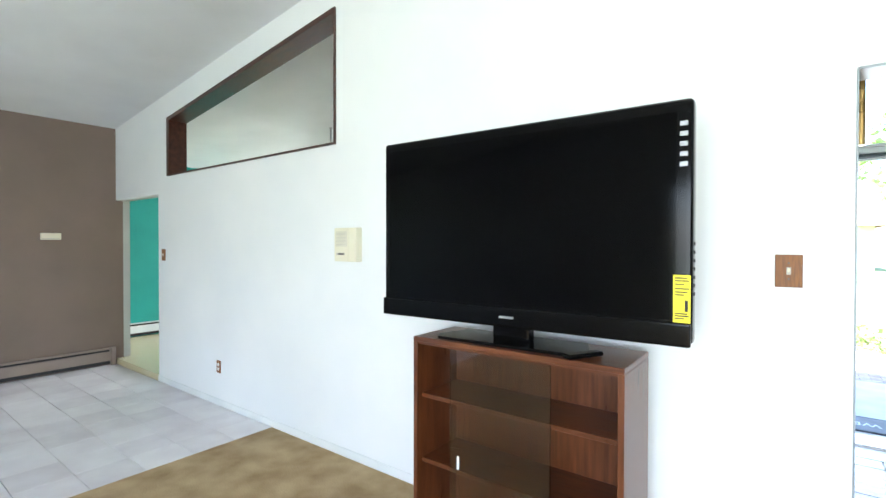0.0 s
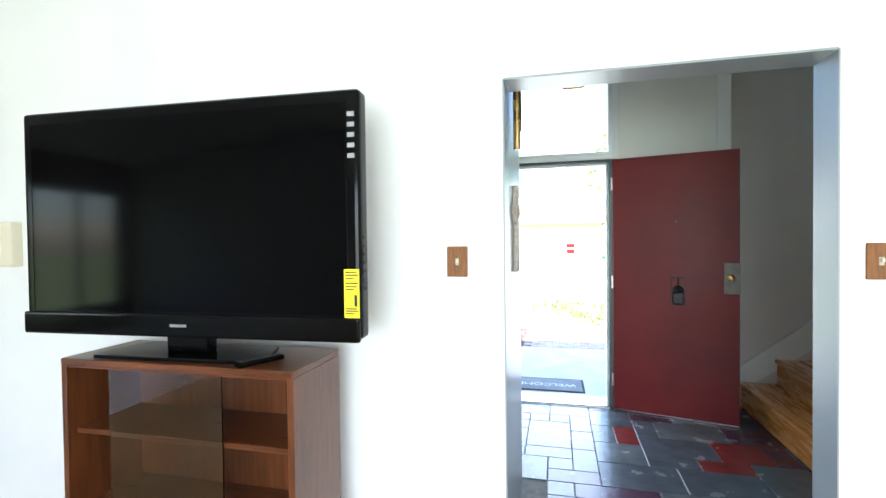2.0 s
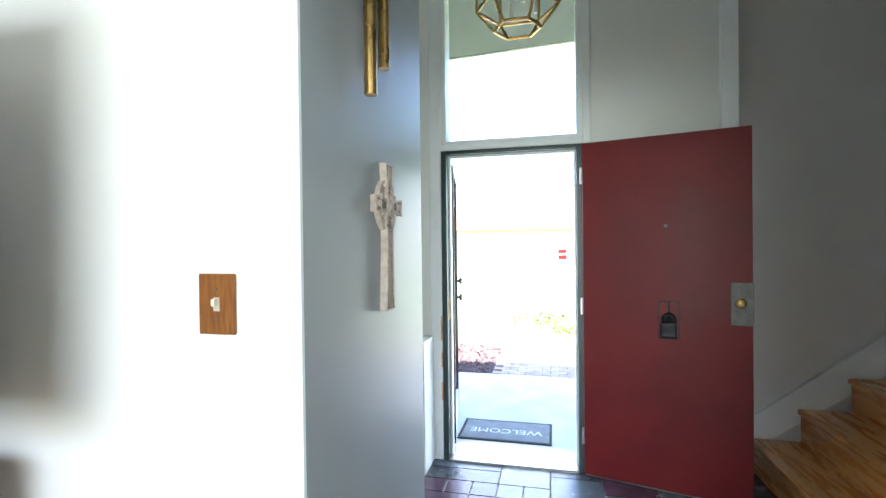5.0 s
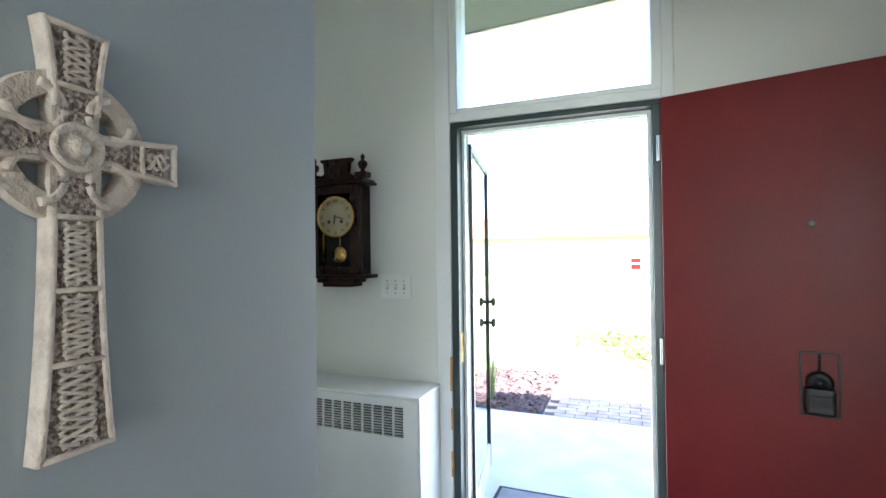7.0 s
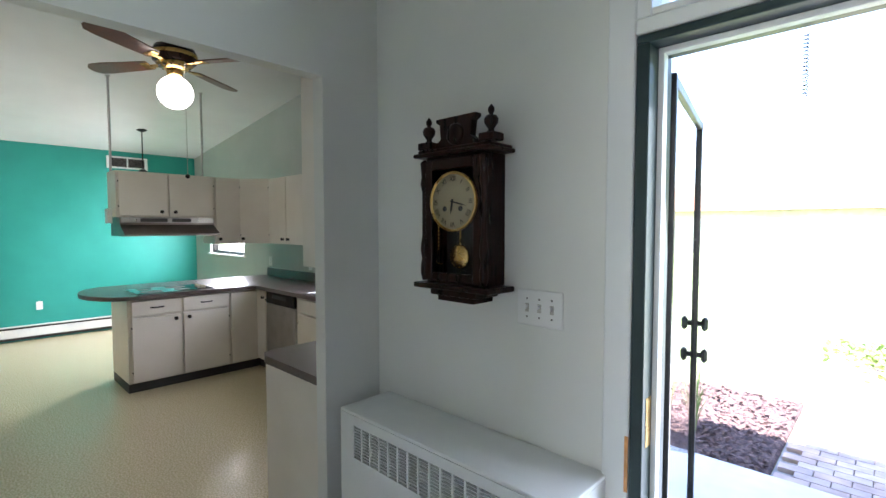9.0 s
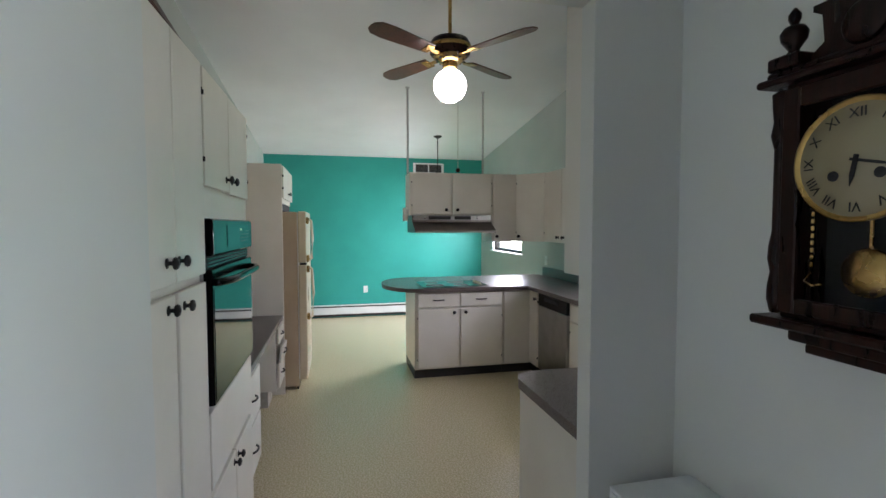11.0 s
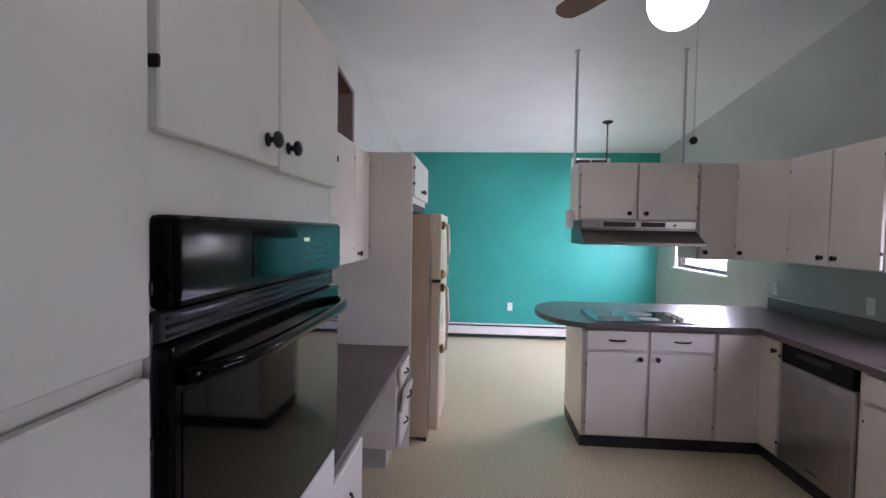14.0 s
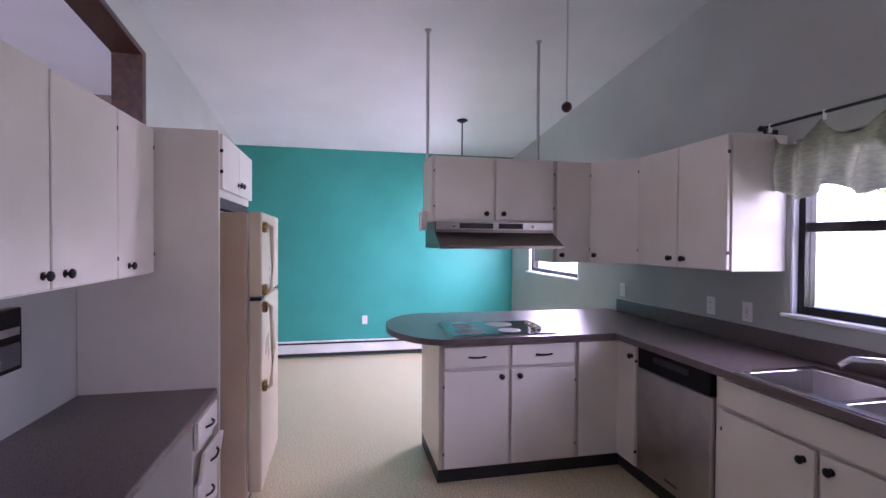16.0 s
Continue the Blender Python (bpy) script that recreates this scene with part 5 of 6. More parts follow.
# sink
sk = thing("kitchen_sink", (-0.88, 7.22, 0.91), "double bowl stainless steel sink", "sink")
part("rim", boxes((-1.33, 7.0, 0.9105, -0.44, 7.045, 0.916), (-1.33, 7.40, 0.9105, -0.44, 7.47, 0.916), (-1.33, 7.045, 0.9105, -1.285, 7.40, 0.916), (-0.485, 7.045, 0.9105, -0.44, 7.40, 0.916), (-0.905, 7.045, 0.9105, -0.865, 7.40, 0.916), bev=0.002), M_CHROME, sk)
for a, b in ((-1.285, -0.905), (-0.865, -0.485)):
    bm = boxes((a, 7.05, 0.73, b, 7.40, 0.735), (a - 0.004, 7.045, 0.735, a, 7.40, 0.912), (b, 7.045, 0.735, b + 0.004, 7.40, 0.912), (a, 7.041, 0.735, b, 7.046, 0.912), (a, 7.399, 0.735, b, 7.404, 0.912))
    bw = part("bowl", bm, M_STEEL, sk)
    smooth(part("drain", lathe(bmesh.new(), [(0.0, 0.0), (0.04, 0.0), (0.04, 0.003), (0.0, 0.001)], ((a + b) / 2, 7.22, 0.735), seg=20), M_CHROME, bw))
fa = thing("faucet", (-0.98, 7.44, 0.916), "chrome single lever kitchen faucet with a long spout", "faucet")
part("deck_plate", boxes((-1.10, 7.41, 0.9165, -0.86, 7.465, 0.93), bev=0.006, seg=2), M_CHROME, fa)
smooth(part("body", lathe(bmesh.new(), [(0.0, 0.0), (0.028, 0.0), (0.026, 0.05), (0.022, 0.075), (0.0, 0.085)], (-0.98, 7.44, 0.93)), M_CHROME, fa))
part("spout", tube(bmesh.new(), [(-0.985, 7.43, 0.985), (-1.02, 7.38, 1.02), (-1.08, 7.31, 1.045), (-1.14, 7.24, 1.04), (-1.165, 7.21, 1.01)], 0.012), M_CHROME, fa)
part("lever", tube(bmesh.new(), [(-0.98, 7.44, 1.01), (-0.985, 7.45, 1.05), (-1.02, 7.46, 1.085)], 0.008), M_CHROME, fa)
fa.location.x += 0.14

# hanging cabinets over the peninsula with hood
HX = -2.645
hcab = thing("hanging_cabinet", (-2.8, 6.3, 1.64), "cream cabinets hanging from the ceiling on steel rods", "cabinet")
part("body", boxes((-2.985, 5.83, 1.64, HX, 6.722, 2.085)), M_CAB, hcab)
front(hcab, "door", "+x", HX, 5.845, 6.262, 1.652, 2.072, (6.208, 1.695), 5.843)
front(hcab, "door", "+x", HX, 6.28, 6.71, 1.652, 2.072, (6.332, 1.695), 6.714)
for y in (5.85, 6.698):
    part("hanger_rod", rod(bmesh.new(), (-2.845, y - 0.015, 2.085), (-2.845, y - 0.015, ceil_z(-2.845) + 0.003), 0.0115), M_STEEL, hcab, "pale steel hanger rod")
    part("ceiling_flange", rod(bmesh.new(), (-2.845, y - 0.015, ceil_z(-2.845) - 0.006), (-2.845, y - 0.015, ceil_z(-2.845) + 0.003), 0.024), M_STEEL, hcab)
part("junction_box", boxes((-2.90, 5.785, 1.58, -2.80, 5.828, 1.72), bev=0.004), M_WPLATE, hcab)
hd = thing("range_hood", (-2.6, 6.25, 1.45), "stainless steel range hood under the hanging cabinets", "range hood")
bm = bmesh.new()
prism(bm, [(-2.98, 1.455), (-2.985, 1.638), (-2.63, 1.638), (-2.63, 1.565), (-2.46, 1.475), (-2.46, 1.455)], "y", 5.85, 6.712)
part("canopy", bm, M_HOOD, hd)
part("control_fascia", boxes((-2.63, 5.86, 1.585, -2.617, 6.71, 1.637), bev=0.002), M_STEEL, hd)
for y0, y1 in ((6.02, 6.26), (6.30, 6.48)):
    part("vent_slot", boxes((-2.617, y0, 1.592, -2.6155, y1, 1.628)), M_SHADOW, hd)
for y in (5.98, 6.55):
    smooth(part("hood_knob", lathe(bmesh.new(), [(0.0, 0.0), (0.012, 0.0), (0.01, 0.012), (0.0, 0.013)], (-2.617, y, 1.61), (1, 0, 0), 14), M_CHROME, hd))
part("wood_strip", boxes((-2.63, 5.83, 1.64 - 0.003, -2.60, 5.849, 1.64)), M_CAB, hd)

tc_ = thing("wall_cabinet", (-2.8, 6.87, 1.36), "tall narrow cream hanging cabinet", "cabinet")
part("body", boxes((-2.985, 6.724, 1.355, HX, 7.005, 2.085)), M_CAB, tc_)
front(tc_, "door", "+x", HX, 6.735, 6.998, 1.362, 2.075, (6.772, 1.41), 6.998)
# corner cabinet with an angled door
co = thing("wall_cabinet", (-2.7, 7.3, 1.36), "cream corner wall cabinet with an angled door", "cabinet")
bm = bmesh.new()
prism(bm, [(-2.985, 7.007), (HX, 7.007), (-2.37, 7.235), (-2.37, 7.577), (-2.985, 7.577)], "z", 1.355, 2.085)
part("body", bm, M_CAB, co)
a, b = Vector((HX + 0.004, 7.012, 0)), Vector((-2.373, 7.234, 0))
nn = Vector((b.y - a.y, -(b.x - a.x), 0)).normalized()
bm = bmesh.new()
prism(bm, [tuple((a + nn * 0.002)[:2]), tuple((b + nn * 0.002)[:2]), tuple((b + nn * 0.02)[:2]), tuple((a + nn * 0.02)[:2])], "z", 1.362, 2.075)
cd = part("door", bm, M_CAB, co)
kp = a + (b - a) * 0.12 + nn * 0.02
smooth(part("knob", lathe(bmesh.new(), KNOB, (kp.x, kp.y, 1.41), nn, 18), M_IRON, cd, "round black knob"))
for z in (1.45, 1.98):
    hpnt = b + nn * 0.018
    part("hinge", rod(bmesh.new(), (hpnt.x, hpnt.y, z - 0.012), (hpnt.x, hpnt.y, z + 0.012), 0.005, seg=8), M_IRON, cd)
wc = thing("wall_cabinet", (-2.1, 7.4, 1.36), "cream double door wall cabinet beside the sink window", "cabinet")
part("body", boxes((-2.368, 7.235, 1.355, -1.595, 7.577, 2.085)), M_CAB, wc)
front(wc, "door", "-y", 7.235, -2.36, -1.982, 1.362, 2.075, (-2.035, 1.41), -2.362)
front(wc, "door", "-y", 7.235, -1.972, -1.603, 1.362, 2.075, (-1.92, 1.41), -1.601)
# tall wall cabinet at the hall end
EX, EY = 0.87, 5.785
ec = thing("wall_cabinet", (0.85, 6.4, 1.37), "cream wall cabinet above the end counter", "cabinet")
part("body", boxes((EX, EY, 1.375, 0.997, 7.4, 2.25)), M_CAB, ec)
for u0, u1 in ((EY + 0.01, 6.46), (6.47, 6.93), (6.94, 7.39)):
    d = part("door", boxes((EX - 0.02, u0, 1.382, EX - 0.002, u1, 2.24), bev=0.003), M_CAB, ec)
    smooth(part("knob", lathe(bmesh.new(), KNOB, (EX - 0.02, u1 - 0.05, 1.44), (-1, 0, 0), 18), M_IRON, d))

# valance on a rod
cv = thing("valance", (-0.9, 7.5, 2.1), "grey-green gathered fabric valance on a metal rod", "curtain")
part("rod", rod(bmesh.new(), (-1.66, 7.49, 2.135), (-0.12, 7.49, 2.135), 0.008), M_IRON, cv, "dark curtain rod")
for x in (-1.66, -0.12):
    smooth(part("finial", lathe(bmesh.new(), [(0.0, 0), (0.014, 0.005), (0.018, 0.02), (0.01, 0.035), (0.0, 0.038)], (x, 7.49, 2.135), (-1 if x < -1 else 1, 0, 0), 14), M_IRON, cv))
    part("bracket", boxes((x - 0.008, 7.49, 2.10, x + 0.008, 7.579, 2.128), bev=0.003), M_IRON, cv)
for x in np.linspace(-1.62, -0.16, 6):
    part("ring_clip", rod(bmesh.new(), (x, 7.49, 2.147), (x, 7.49, 2.10), 0.009, seg=10), M_WPLATE, cv)
bm = bmesh.new()
NX, NZ = 120, 14
grid = []
for i in range(NX + 1):
    col = []
    u = i / NX
    x = -1.63 + 1.48 * u
    sag = abs(math.sin(u * math.pi * 5))
    for j in range(NZ + 1):
        v = j / NZ
        top = 2.115 - 0.105 * sag ** 0.8
        bot = 1.755 + 0.03 * math.sin(u * math.pi * 10 + 0.5)
        fold = 0.028 * math.sin(u * math.pi * 22 + 1.3 * math.sin(u * 9)) * (0.35 + 0.65 * v) + 0.01 * math.sin(u * 63 + v * 4)
        col.append(bm.verts.new((x + 0.006 * math.sin(v * 7 + u * 20), 7.475 + fold, top + (bot - top) * v)))
    grid.append(col)
for i in range(NX):
    for j in range(NZ):
        f = bm.faces.new((grid[i][j], grid[i + 1][j], grid[i + 1][j + 1], grid[i][j + 1]))
        f.smooth = True
bmesh.ops.solidify(bm, geom=list(bm.faces), thickness=0.003)
part("fabric", bm, M_FABRIC, cv)

# ceiling fan with a globe light
FX, FY = -0.89, 5.835
fan = thing("ceiling_fan", (FX, FY, 2.75), "brass ceiling fan with walnut blades and a lit globe", "ceiling fan")
smooth(part("canopy", lathe(bmesh.new(), [(0.0, 0.0), (0.03, 0.0), (0.065, 0.06), (0.07, 0.10), (0.0, 0.10)], (FX, FY, ceil_z(FX) - 0.09)), M_BRASS, fan))
part("downrod", rod(bmesh.new(), (FX, FY, 2.77), (FX, FY, ceil_z(FX) - 0.05), 0.012), M_BRASS, fan)
mo = smooth(part("motor", lathe(bmesh.new(), [(0.0, 0.0), (0.06, 0.0), (0.10, 0.03), (0.135, 0.04), (0.14, 0.10), (0.12, 0.135), (0.05, 0.15), (0.0, 0.15)], (FX, FY, 2.635)), M_DARKWOOD, fan, "dark motor housing"))
smooth(part("brass_band", lathe(bmesh.new(), [(0.141, 0.0), (0.144, 0.004), (0.144, 0.02), (0.141, 0.024)], (FX, FY, 2.705)), M_BRASS, mo))
smooth(part("vented_skirt", lathe(bmesh.new(), [(0.055, 0.0), (0.07, 0.0), (0.115, 0.035), (0.11, 0.04), (0.05, 0.01)], (FX, FY, 2.62)), M_BRASS, mo))
for k in range(12):
    an = k * math.pi / 6
    part("vent", boxes((FX + 0.092 * math.cos(an) - 0.008, FY + 0.092 * math.sin(an) - 0.008, 2.631, FX + 0.092 * math.cos(an) + 0.008, FY + 0.092 * math.sin(an) + 0.008, 2.639), bev=0.002), M_SHADOW, mo)
smooth(part("light_fitter", lathe(bmesh.new(), [(0.0, 0.0), (0.045, 0.0), (0.052, 0.03), (0.045, 0.05), (0.04, 0.065), (0.0, 0.065)], (FX, FY, 2.575)), M_BRASS, fan))
bm = bmesh.new()
bmesh.ops.create_uvsphere(bm, u_segments=32, v_segments=18, radius=0.112, matrix=Matrix.Translation((FX, FY, 2.468)))
gb = smooth(part("globe", bm, M_GLOBE, fan, "lit white opal glass globe"))
for k in range(4):
    an = math.radians(34 + 90 * k)
    rot = Matrix.Translation((FX, FY, 2.665)) @ Matrix.Rotation(an, 4, "Z") @ Matrix.Rotation(radians(11), 4, "X")
    bm = boxes((0.11, -0.018, -0.012, 0.20, 0.018, -0.004), (0.18, -0.04, -0.010, 0.24, 0.04, -0.004), bev=0.004)
    bmesh.ops.transform(bm, matrix=rot, verts=bm.verts)
    br = part("blade_iron", bm, M_BRASS, fan, "brass blade bracket")
    bm = bmesh.new()
    pts = [(0.19, -0.05), (0.54, -0.068), (0.63, -0.06), (0.665, -0.03), (0.67, 0.0), (0.665, 0.03), (0.63, 0.06), (0.54, 0.068), (0.19, 0.05)]
    prism(bm, pts, "z", -0.004, 0.004)
    bmesh.ops.transform(bm, matrix=rot, verts=bm.verts)
    part("blade", bm, M_BLADE, fan, "dark walnut fan blade")
bm = bmesh.new()
for i in range(92):
    bmesh.ops.create_icosphere(bm, subdivisions=1, radius=0.0034, matrix=Matrix.Translation((FX + 0.155, FY + 0.015, 2.64 - i * 0.0082)))
part("pull_chain", bm, M_STEEL, fan, "beaded pull chain")
bm = bmesh.new()
bmesh.ops.create_uvsphere(bm, u_segments=14, v_segments=8, radius=0.015, matrix=Matrix.Translation((FX + 0.155, FY + 0.015, 1.885)))
smooth(part("chain_ball", bm, M_DARKWOOD, fan, "dark wooden pull ball"))

# pendant over the dining end, air vent
pe = thing("pendant_light", (-4.5, 6.52, 2.6), "thin dark ceiling pendant stem and canopy", "pendant light")
smooth(part("canopy", lathe(bmesh.new(), [(0.0, 0.0), (0.02, 0.0), (0.06, 0.02), (0.062, 0.035), (0.0, 0.035)], (-4.5, 6.52, ceil_z(-4.5) - 0.027)), M_IRON, pe))
part("stem", rod(bmesh.new(), (-4.5, 6.52, 2.30), (-4.5, 6.52, ceil_z(-4.5) - 0.02), 0.007), M_IRON, pe)
smooth(part("shade", lathe(bmesh.new(), [(0.02, 0.12), (0.16, 0.0), (0.165, 0.0), (0.03, 0.13), (0.0, 0.14)], (-4.5, 6.52, 2.17)), M_IRON, pe))
av = thing("air_vent", (-5.75, 6.62, 2.5), "white framed return air grille high on the teal wall", "vent")
part("frame", boxes((-5.749, 6.36, 2.42, -5.735, 6.40, 2.60), (-5.749, 6.85, 2.42, -5.735, 6.89, 2.60), (-5.749, 6.40, 2.42, -5.735, 6.85, 2.445), (-5.749, 6.40, 2.575, -5.735, 6.85, 2.60), (-5.749, 6.615, 2.445, -5.735, 6.635, 2.575)), M_TRIM, av)
# Dark sheet for the shade behind the slats.
part("vent_shade", boxes((-5.7495, 6.40, 2.445, -5.746, 6.85, 2.575)), M_SHADOW, av)
for k in range(9):
    z = 2.452 + k * 0.0138
    part("slat", boxes((-5.746, 6.40, z, -5.738, 6.85, z + 0.003)), M_GREY, av)
GROUPS = {"base_cabinet": "kitchen base cabinets", "wall_cabinet": "kitchen wall cabinets", "light_switch": "light switches", "power_outlet": "power outlets", "baseboard_heater": "baseboard heaters", "tree": "garden trees", "garden_plant": "flower bed plants", "desk_cabinet": "desk drawer units"}

# ---- outdoors ----
bed = solid("mulch_bed", boxes((0.4, 8.29, -0.21, 2.15, 10.4, -0.165), bev=0.02), M_MULCH, "dark wood chip mulch flower bed", "flower bed", kind="structure")
rnd = random.Random(5)


def chips(name, x0, x1, y0, y1, z, k, mat, size, label, cat):
    bm = bmesh.new()
    for _ in range(k):
        x, y = rnd.uniform(x0, x1), rnd.uniform(y0, y1)
        m = pose(x, y, z + rnd.uniform(0, 0.02), rnd.uniform(-30, 30), rnd.uniform(-30, 30), rnd.uniform(0, 360))
        s = size * rnd.uniform(0.5, 1.3)
        vs = [bm.verts.new(m @ Vector(p)) for p in ((-s, -s * 0.4, 0), (s, -s * 0.3, 0), (s * 0.8, s * 0.4, 0.004), (-s * 0.7, s * 0.35, 0.003))]
        bm.faces.new(vs)
    return solid(name, bm, mat, label, cat, kind="stuff")


chips("mulch_chips", 0.42, 2.12, 8.32, 10.38, -0.16, 2200, M_MULCH, 0.03, "scattered wood chips and fallen leaves", "mulch")


def blade_plant(at, k, h, mat, label):
    p = thing("garden_plant", at, label, "plant")
    bm = bmesh.new()
    for i in range(k):
        an, lean = rnd.uniform(0, 6.28), rnd.uniform(0.05, 0.35)
        hh, w = h * rnd.uniform(0.6, 1.1), 0.012
        d, s = Vector((math.cos(an), math.sin(an), 0)), Vector((-math.sin(an), math.cos(an), 0))
        prev = None
        for j in range(5):
            t = j / 4
            c = d * (lean * h * t * t + 0.02) + Vector((0, 0, hh * t * (1 - 0.25 * t * lean)))
            ww = w * (1 - t) + 0.001
            cur = (bm.verts.new(c - s * ww), bm.verts.new(c + s * ww))
            if prev:
                bm.faces.new((prev[0], prev[1], cur[1], cur[0]))
            prev = cur
    part("leaves", bm, mat, p, local=True)
    return p


blade_plant((1.55, 9.0, -0.17), 46, 0.55, M_LEAF, "tuft of bright green sword-shaped leaves in mulch")
blade_plant((1.25, 9.3, -0.17), 24, 0.35, M_LEAF, "small tuft of green leaves in mulch")


def leaf_cloud(bm, c, r, k, s, flat=1.0):
    for _ in range(k):
        v = Vector((rnd.gauss(0, 1), rnd.gauss(0, 1), rnd.gauss(0, 1))).normalized() * r * rnd.uniform(0.3, 1.0) ** 0.5
        p = Vector(c) + Vector((v.x, v.y, v.z * flat))
        m = Matrix.Translation(p) @ Euler((rnd.uniform(0, 6), rnd.uniform(0, 6), rnd.uniform(0, 6))).to_matrix().to_4x4()
        z = s * rnd.uniform(0.6, 1.3)
        vs = [bm.verts.new(m @ Vector(q)) for q in ((0, -z, 0), (z * 0.5, 0, z * 0.1), (0, z, 0), (-z * 0.5, 0, z * 0.1))]
        bm.faces.new(vs)


bm = bmesh.new()
for _ in range(90):
    q = rnd.random()
    leaf_cloud(bm, (2.15 + 1.7 * q + abs(rnd.gauss(0, 0.7)), 12.9 - 3.2 * q + rnd.uniform(-0.5, 0.5), -0.13), 0.30, 34, 0.05, 0.45)
solid("ground_ivy", bm, M_LEAF, "low green ground cover beside the path", "ground cover", kind="stuff")


def tree(at, h, r, label):
    t = thing("tree", at, label, "tree")
    bm = bmesh.new()
    rod(bm, (0, 0, 0), (0.1, 0, h * 0.5), 0.24, 0.14, 10)
    for k in range(7):
        an = k * 0.9
        rod(bm, (0.1, 0, h * (0.3 + 0.03 * k)), (math.cos(an) * r * 0.6, math.sin(an) * r * 0.6, h * (0.55 + 0.05 * k)), 0.08, 0.03, 7)
    part("trunk", bm, M_BARK, t, local=True)
    bm = bmesh.new()
    for k in range(26):
        v = Vector((rnd.gauss(0, 0.5) * r, rnd.gauss(0, 0.5) * r, h * rnd.uniform(0.4, 0.95)))
        leaf_cloud(bm, v, r * 0.36, 130, 0.16)
    part("crown", bm, M_LEAF, t, local=True)
    return t


for x, y, h, r in ((7.2, 25, 7, 3.0), (11, 36, 10, 4.0), (-17, 34, 9, 3.6), (15, 27, 9, 3.6), (10.5, 15.0, 6, 2.3)):
    tree((x, y, -0.205), h, r, "leafy green garden tree with a grey trunk")
# far house
fh = thing("house", (-2.0, 42, -0.205), "low far house with a brown roof", "house")
part("wall", boxes((-14, 40, -0.205, 6, 46, 2.6)), M_SIDING, fh)
bm = bmesh.new()
prism(bm, [(39.2, 2.55), (46.8, 2.55), (43, 4.4)], "x", -14.6, 6.6)
part("roof", bm, M_ROOF, fh)
for x in (-11, -7.5, -3, 1.5):
    w = part("window", boxes((x, 39.93, 0.9, x + 1.5, 39.99, 2.0)), M_STEEL, fh)
    part("frame", boxes((x - 0.06, 39.9, 0.84, x + 1.56, 39.928, 0.9), (x - 0.06, 39.9, 2.0, x + 1.56, 39.928, 2.06), (x + 0.72, 39.9, 0.9, x + 0.78, 39.928, 2.0)), M_TRIM, w)
sg = thing("yard_sign", (3.4, 30, -0.205), "small red and white yard sign on a post", "sign")
part("post", boxes((3.37, 30.0, -0.205, 3.43, 30.05, 0.8)), M_TRIM, sg)
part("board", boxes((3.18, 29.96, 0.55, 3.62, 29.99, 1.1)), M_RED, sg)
part("band", boxes((3.18, 29.955, 0.8, 3.62, 29.9595, 0.88)), M_WPLATE, sg)

mat_ob = thing("door_mat", (2.55, 6.65, -0.03), "thin grey outdoor door mat with pale welcome lettering", "door mat")
part("mat_surface", boxes((2.22, 6.47, -0.0295, 2.88, 6.83, -0.018), bev=0.004), M_MAT, mat_ob)
part("border", boxes((2.20, 6.45, -0.0297, 2.90, 6.469, -0.02), (2.20, 6.831, -0.0297, 2.90, 6.85, -0.02), (2.20, 6.469, -0.0297, 2.219, 6.831, -0.02), (2.881, 6.469, -0.0297, 2.90, 6.831, -0.02)), M_SHADOW, mat_ob)
cu = bpy.data.curves.new("lettering", "FONT")
cu.body, cu.size, cu.align_x, cu.align_y, cu.extrude = "WELCOME", 0.115, "CENTER", "CENTER", 0.0006
tob = new("lettering_text", cu)
bpy.context.view_layer.update()
me = bpy.data.meshes.new_from_object(tob.evaluated_get(bpy.context.evaluated_depsgraph_get()))
bpy.data.objects.remove(tob)
me.transform(pose(0.0, -0.02, 0.0132, 0, 0, 180))
me.materials.clear()
me.materials.append(M_TRIM)
new("lettering", me).parent = mat_ob
ln.location.z += 0.04
for ob in list(scene.objects):
    if ob.parent is None:
        base = ob.name.split(".")[0]
        if base in GROUPS:
            ob["group"] = GROUPS[base]

# ---- pieces: floor tiles, slates, paving bricks ----


def piece_mesh(name, w, d, h, bev, mat):
    return mesh_of(name, boxes((0, 0, 0, w, d, h), bev=bev), mat)


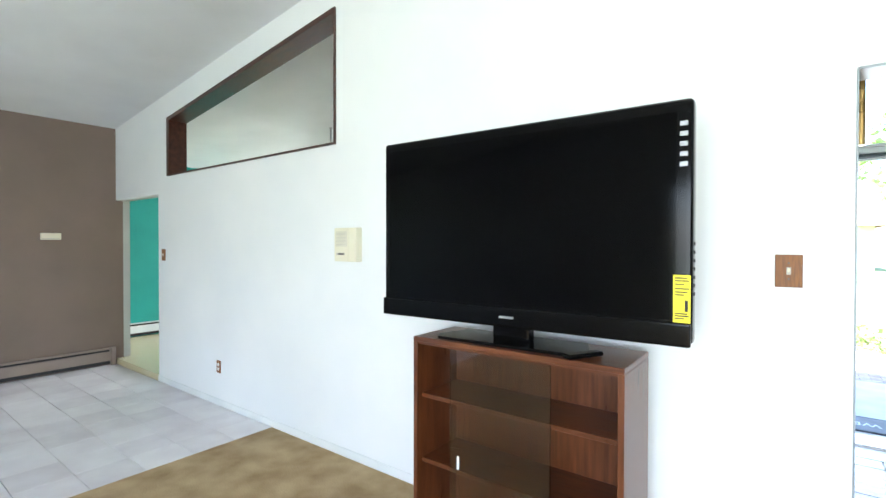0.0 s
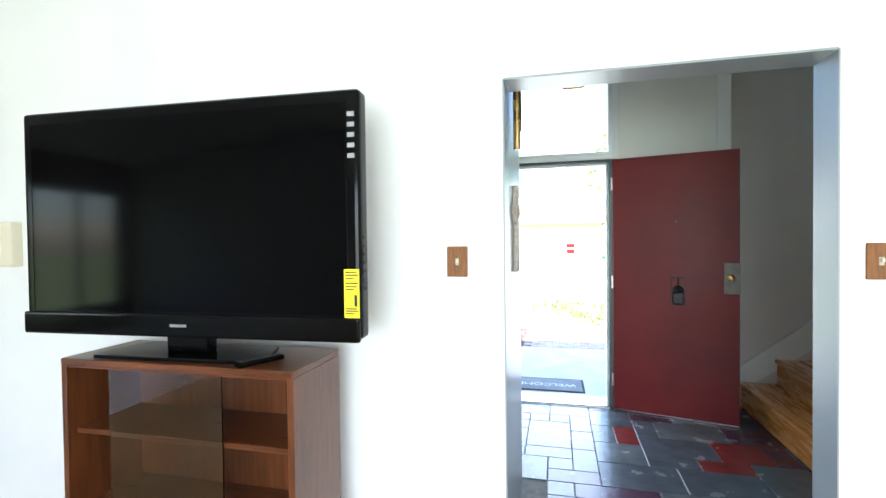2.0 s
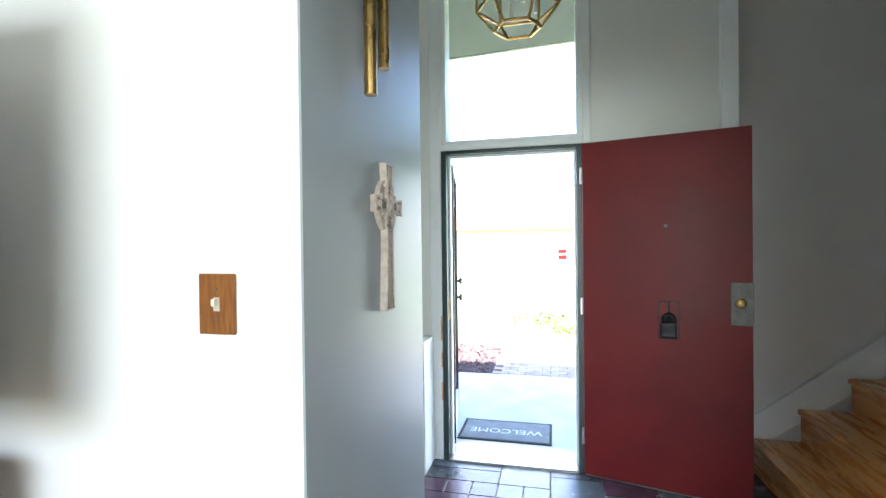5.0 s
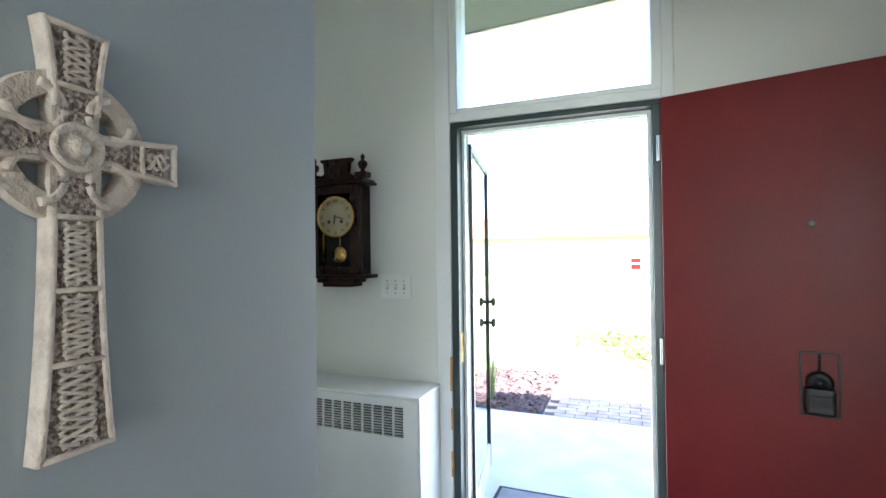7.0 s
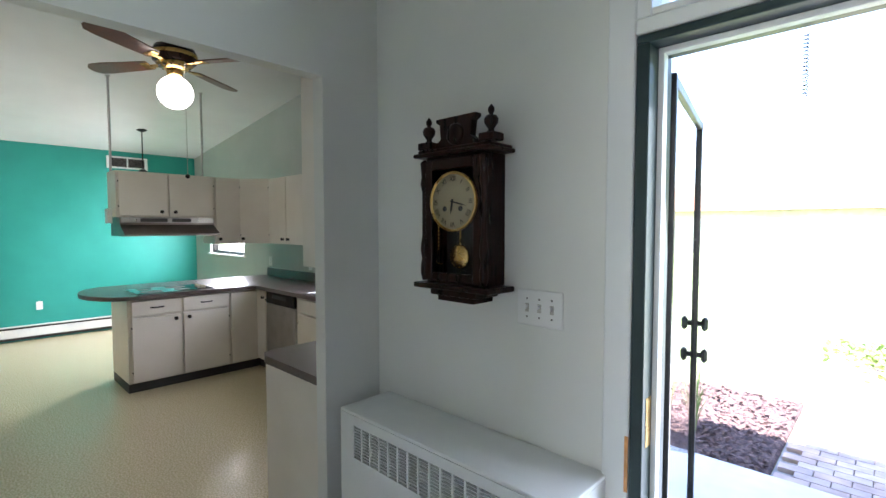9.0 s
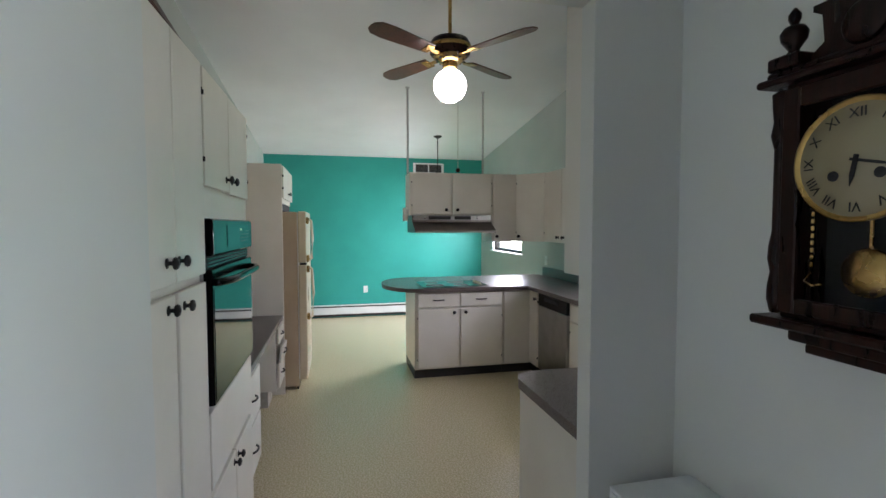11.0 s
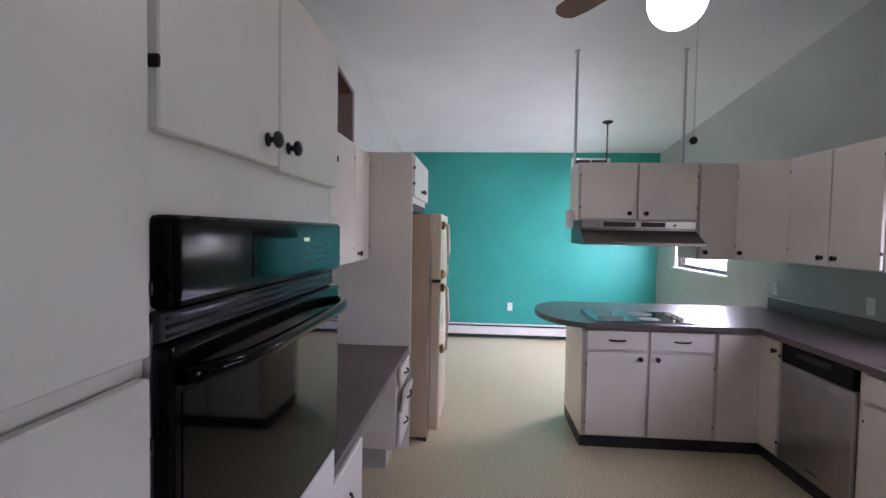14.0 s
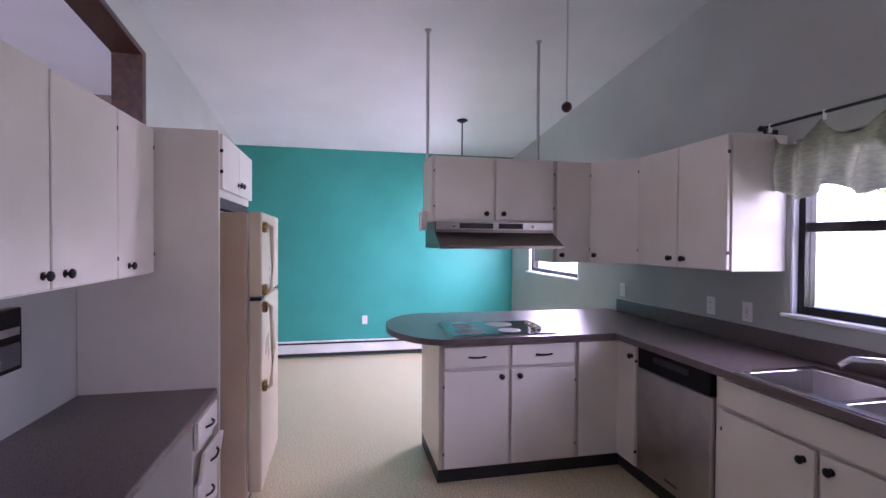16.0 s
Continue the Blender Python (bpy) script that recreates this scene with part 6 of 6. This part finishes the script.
tiles = {}
T = 0.305
x = -1.1
while x - T > -4.69:
    y = 3.79
    while y - T > -2.6:
        if y > -1.6:
            if "t" not in tiles:
                tiles["t"] = piece_mesh("tile", T - 0.005, T - 0.005, 0.01, 0.0015, M_TILE)
            o = new("tile", tiles["t"])
            o.location = (x - T + 0.0025, y - T + 0.0025, FLOOR_LIVING - 0.0085 + rnd.uniform(0, 0.0006))
            o.parent = floor_living
        y -= T
    x -= T
bm = boxes((-4.57, -2.6, FLOOR_LIVING - 0.008, -1.1, -1.56, FLOOR_LIVING))
tagged(solid("tile_rest", bm, M_TILE), kind="stuff").parent = floor_living

U = 0.152
cells = {}
rnd2 = random.Random(11)
X0, Y0, NXC, NYC = 1.07, 3.80, 25, 16


def slate_ok(i, j):
    x, y = X0 + i * U, Y0 + j * U
    if i >= NXC or j >= NYC or y + U > 6.3:
        return False
    return (x >= 2.44 and x < 4.25 and y < 6.2) or (x < 2.44 and y > 4.67 and y < 6.03)


slates = {}
for j in range(NYC):
    for i in range(NXC):
        if (i, j) in cells or not slate_ok(i, j):
            continue
        sizes = [(2, 2), (2, 1), (1, 2), (3, 2), (2, 3), (1, 1), (2, 2), (3, 1)]
        rnd2.shuffle(sizes)
        for w, d in sizes + [(1, 1)]:
            if all(slate_ok(i + a, j + b) and (i + a, j + b) not in cells for a in range(w) for b in range(d)):
                break
        for a in range(w):
            for b in range(d):
                cells[(i + a, j + b)] = 1
        if (w, d) not in slates:
            slates[(w, d)] = piece_mesh("slate", w * U - 0.006, d * U - 0.006, 0.012, 0.002, M_SLATE)
        o = new("slate", slates[(w, d)])
        o.location = (X0 + i * U + 0.003, Y0 + j * U + 0.003, -0.0115 + rnd2.uniform(0, 0.001))
        o.parent = floor_entry

path = solid("brick_path", boxes((2.16, 8.29, -0.21, 4.1, 13.0, -0.17)), M_GROUT, "brick paved garden path", "path", kind="structure")
brick = piece_mesh("brick", 0.194, 0.092, 0.035, 0.003, M_BRICK)
rest = bmesh.new()
count = 0
for j in range(46):
    for i in range(10):
        x, y = 2.18 + i * 0.2 - (0.1 if j % 2 else 0), 8.30 + j * 0.1
        if x < 2.16 or x + 0.2 > 4.1:
            continue
        if count < 290:
            o = new("brick", brick)
            o.location = (x, y, -0.175 + rnd2.uniform(0, 0.004))
            o.parent = path
            count += 1
        else:
            box(rest, x, y, -0.175, x + 0.194, y + 0.092, -0.14)
tagged(solid("brick_rest", rest, M_BRICK), kind="stuff").parent = path
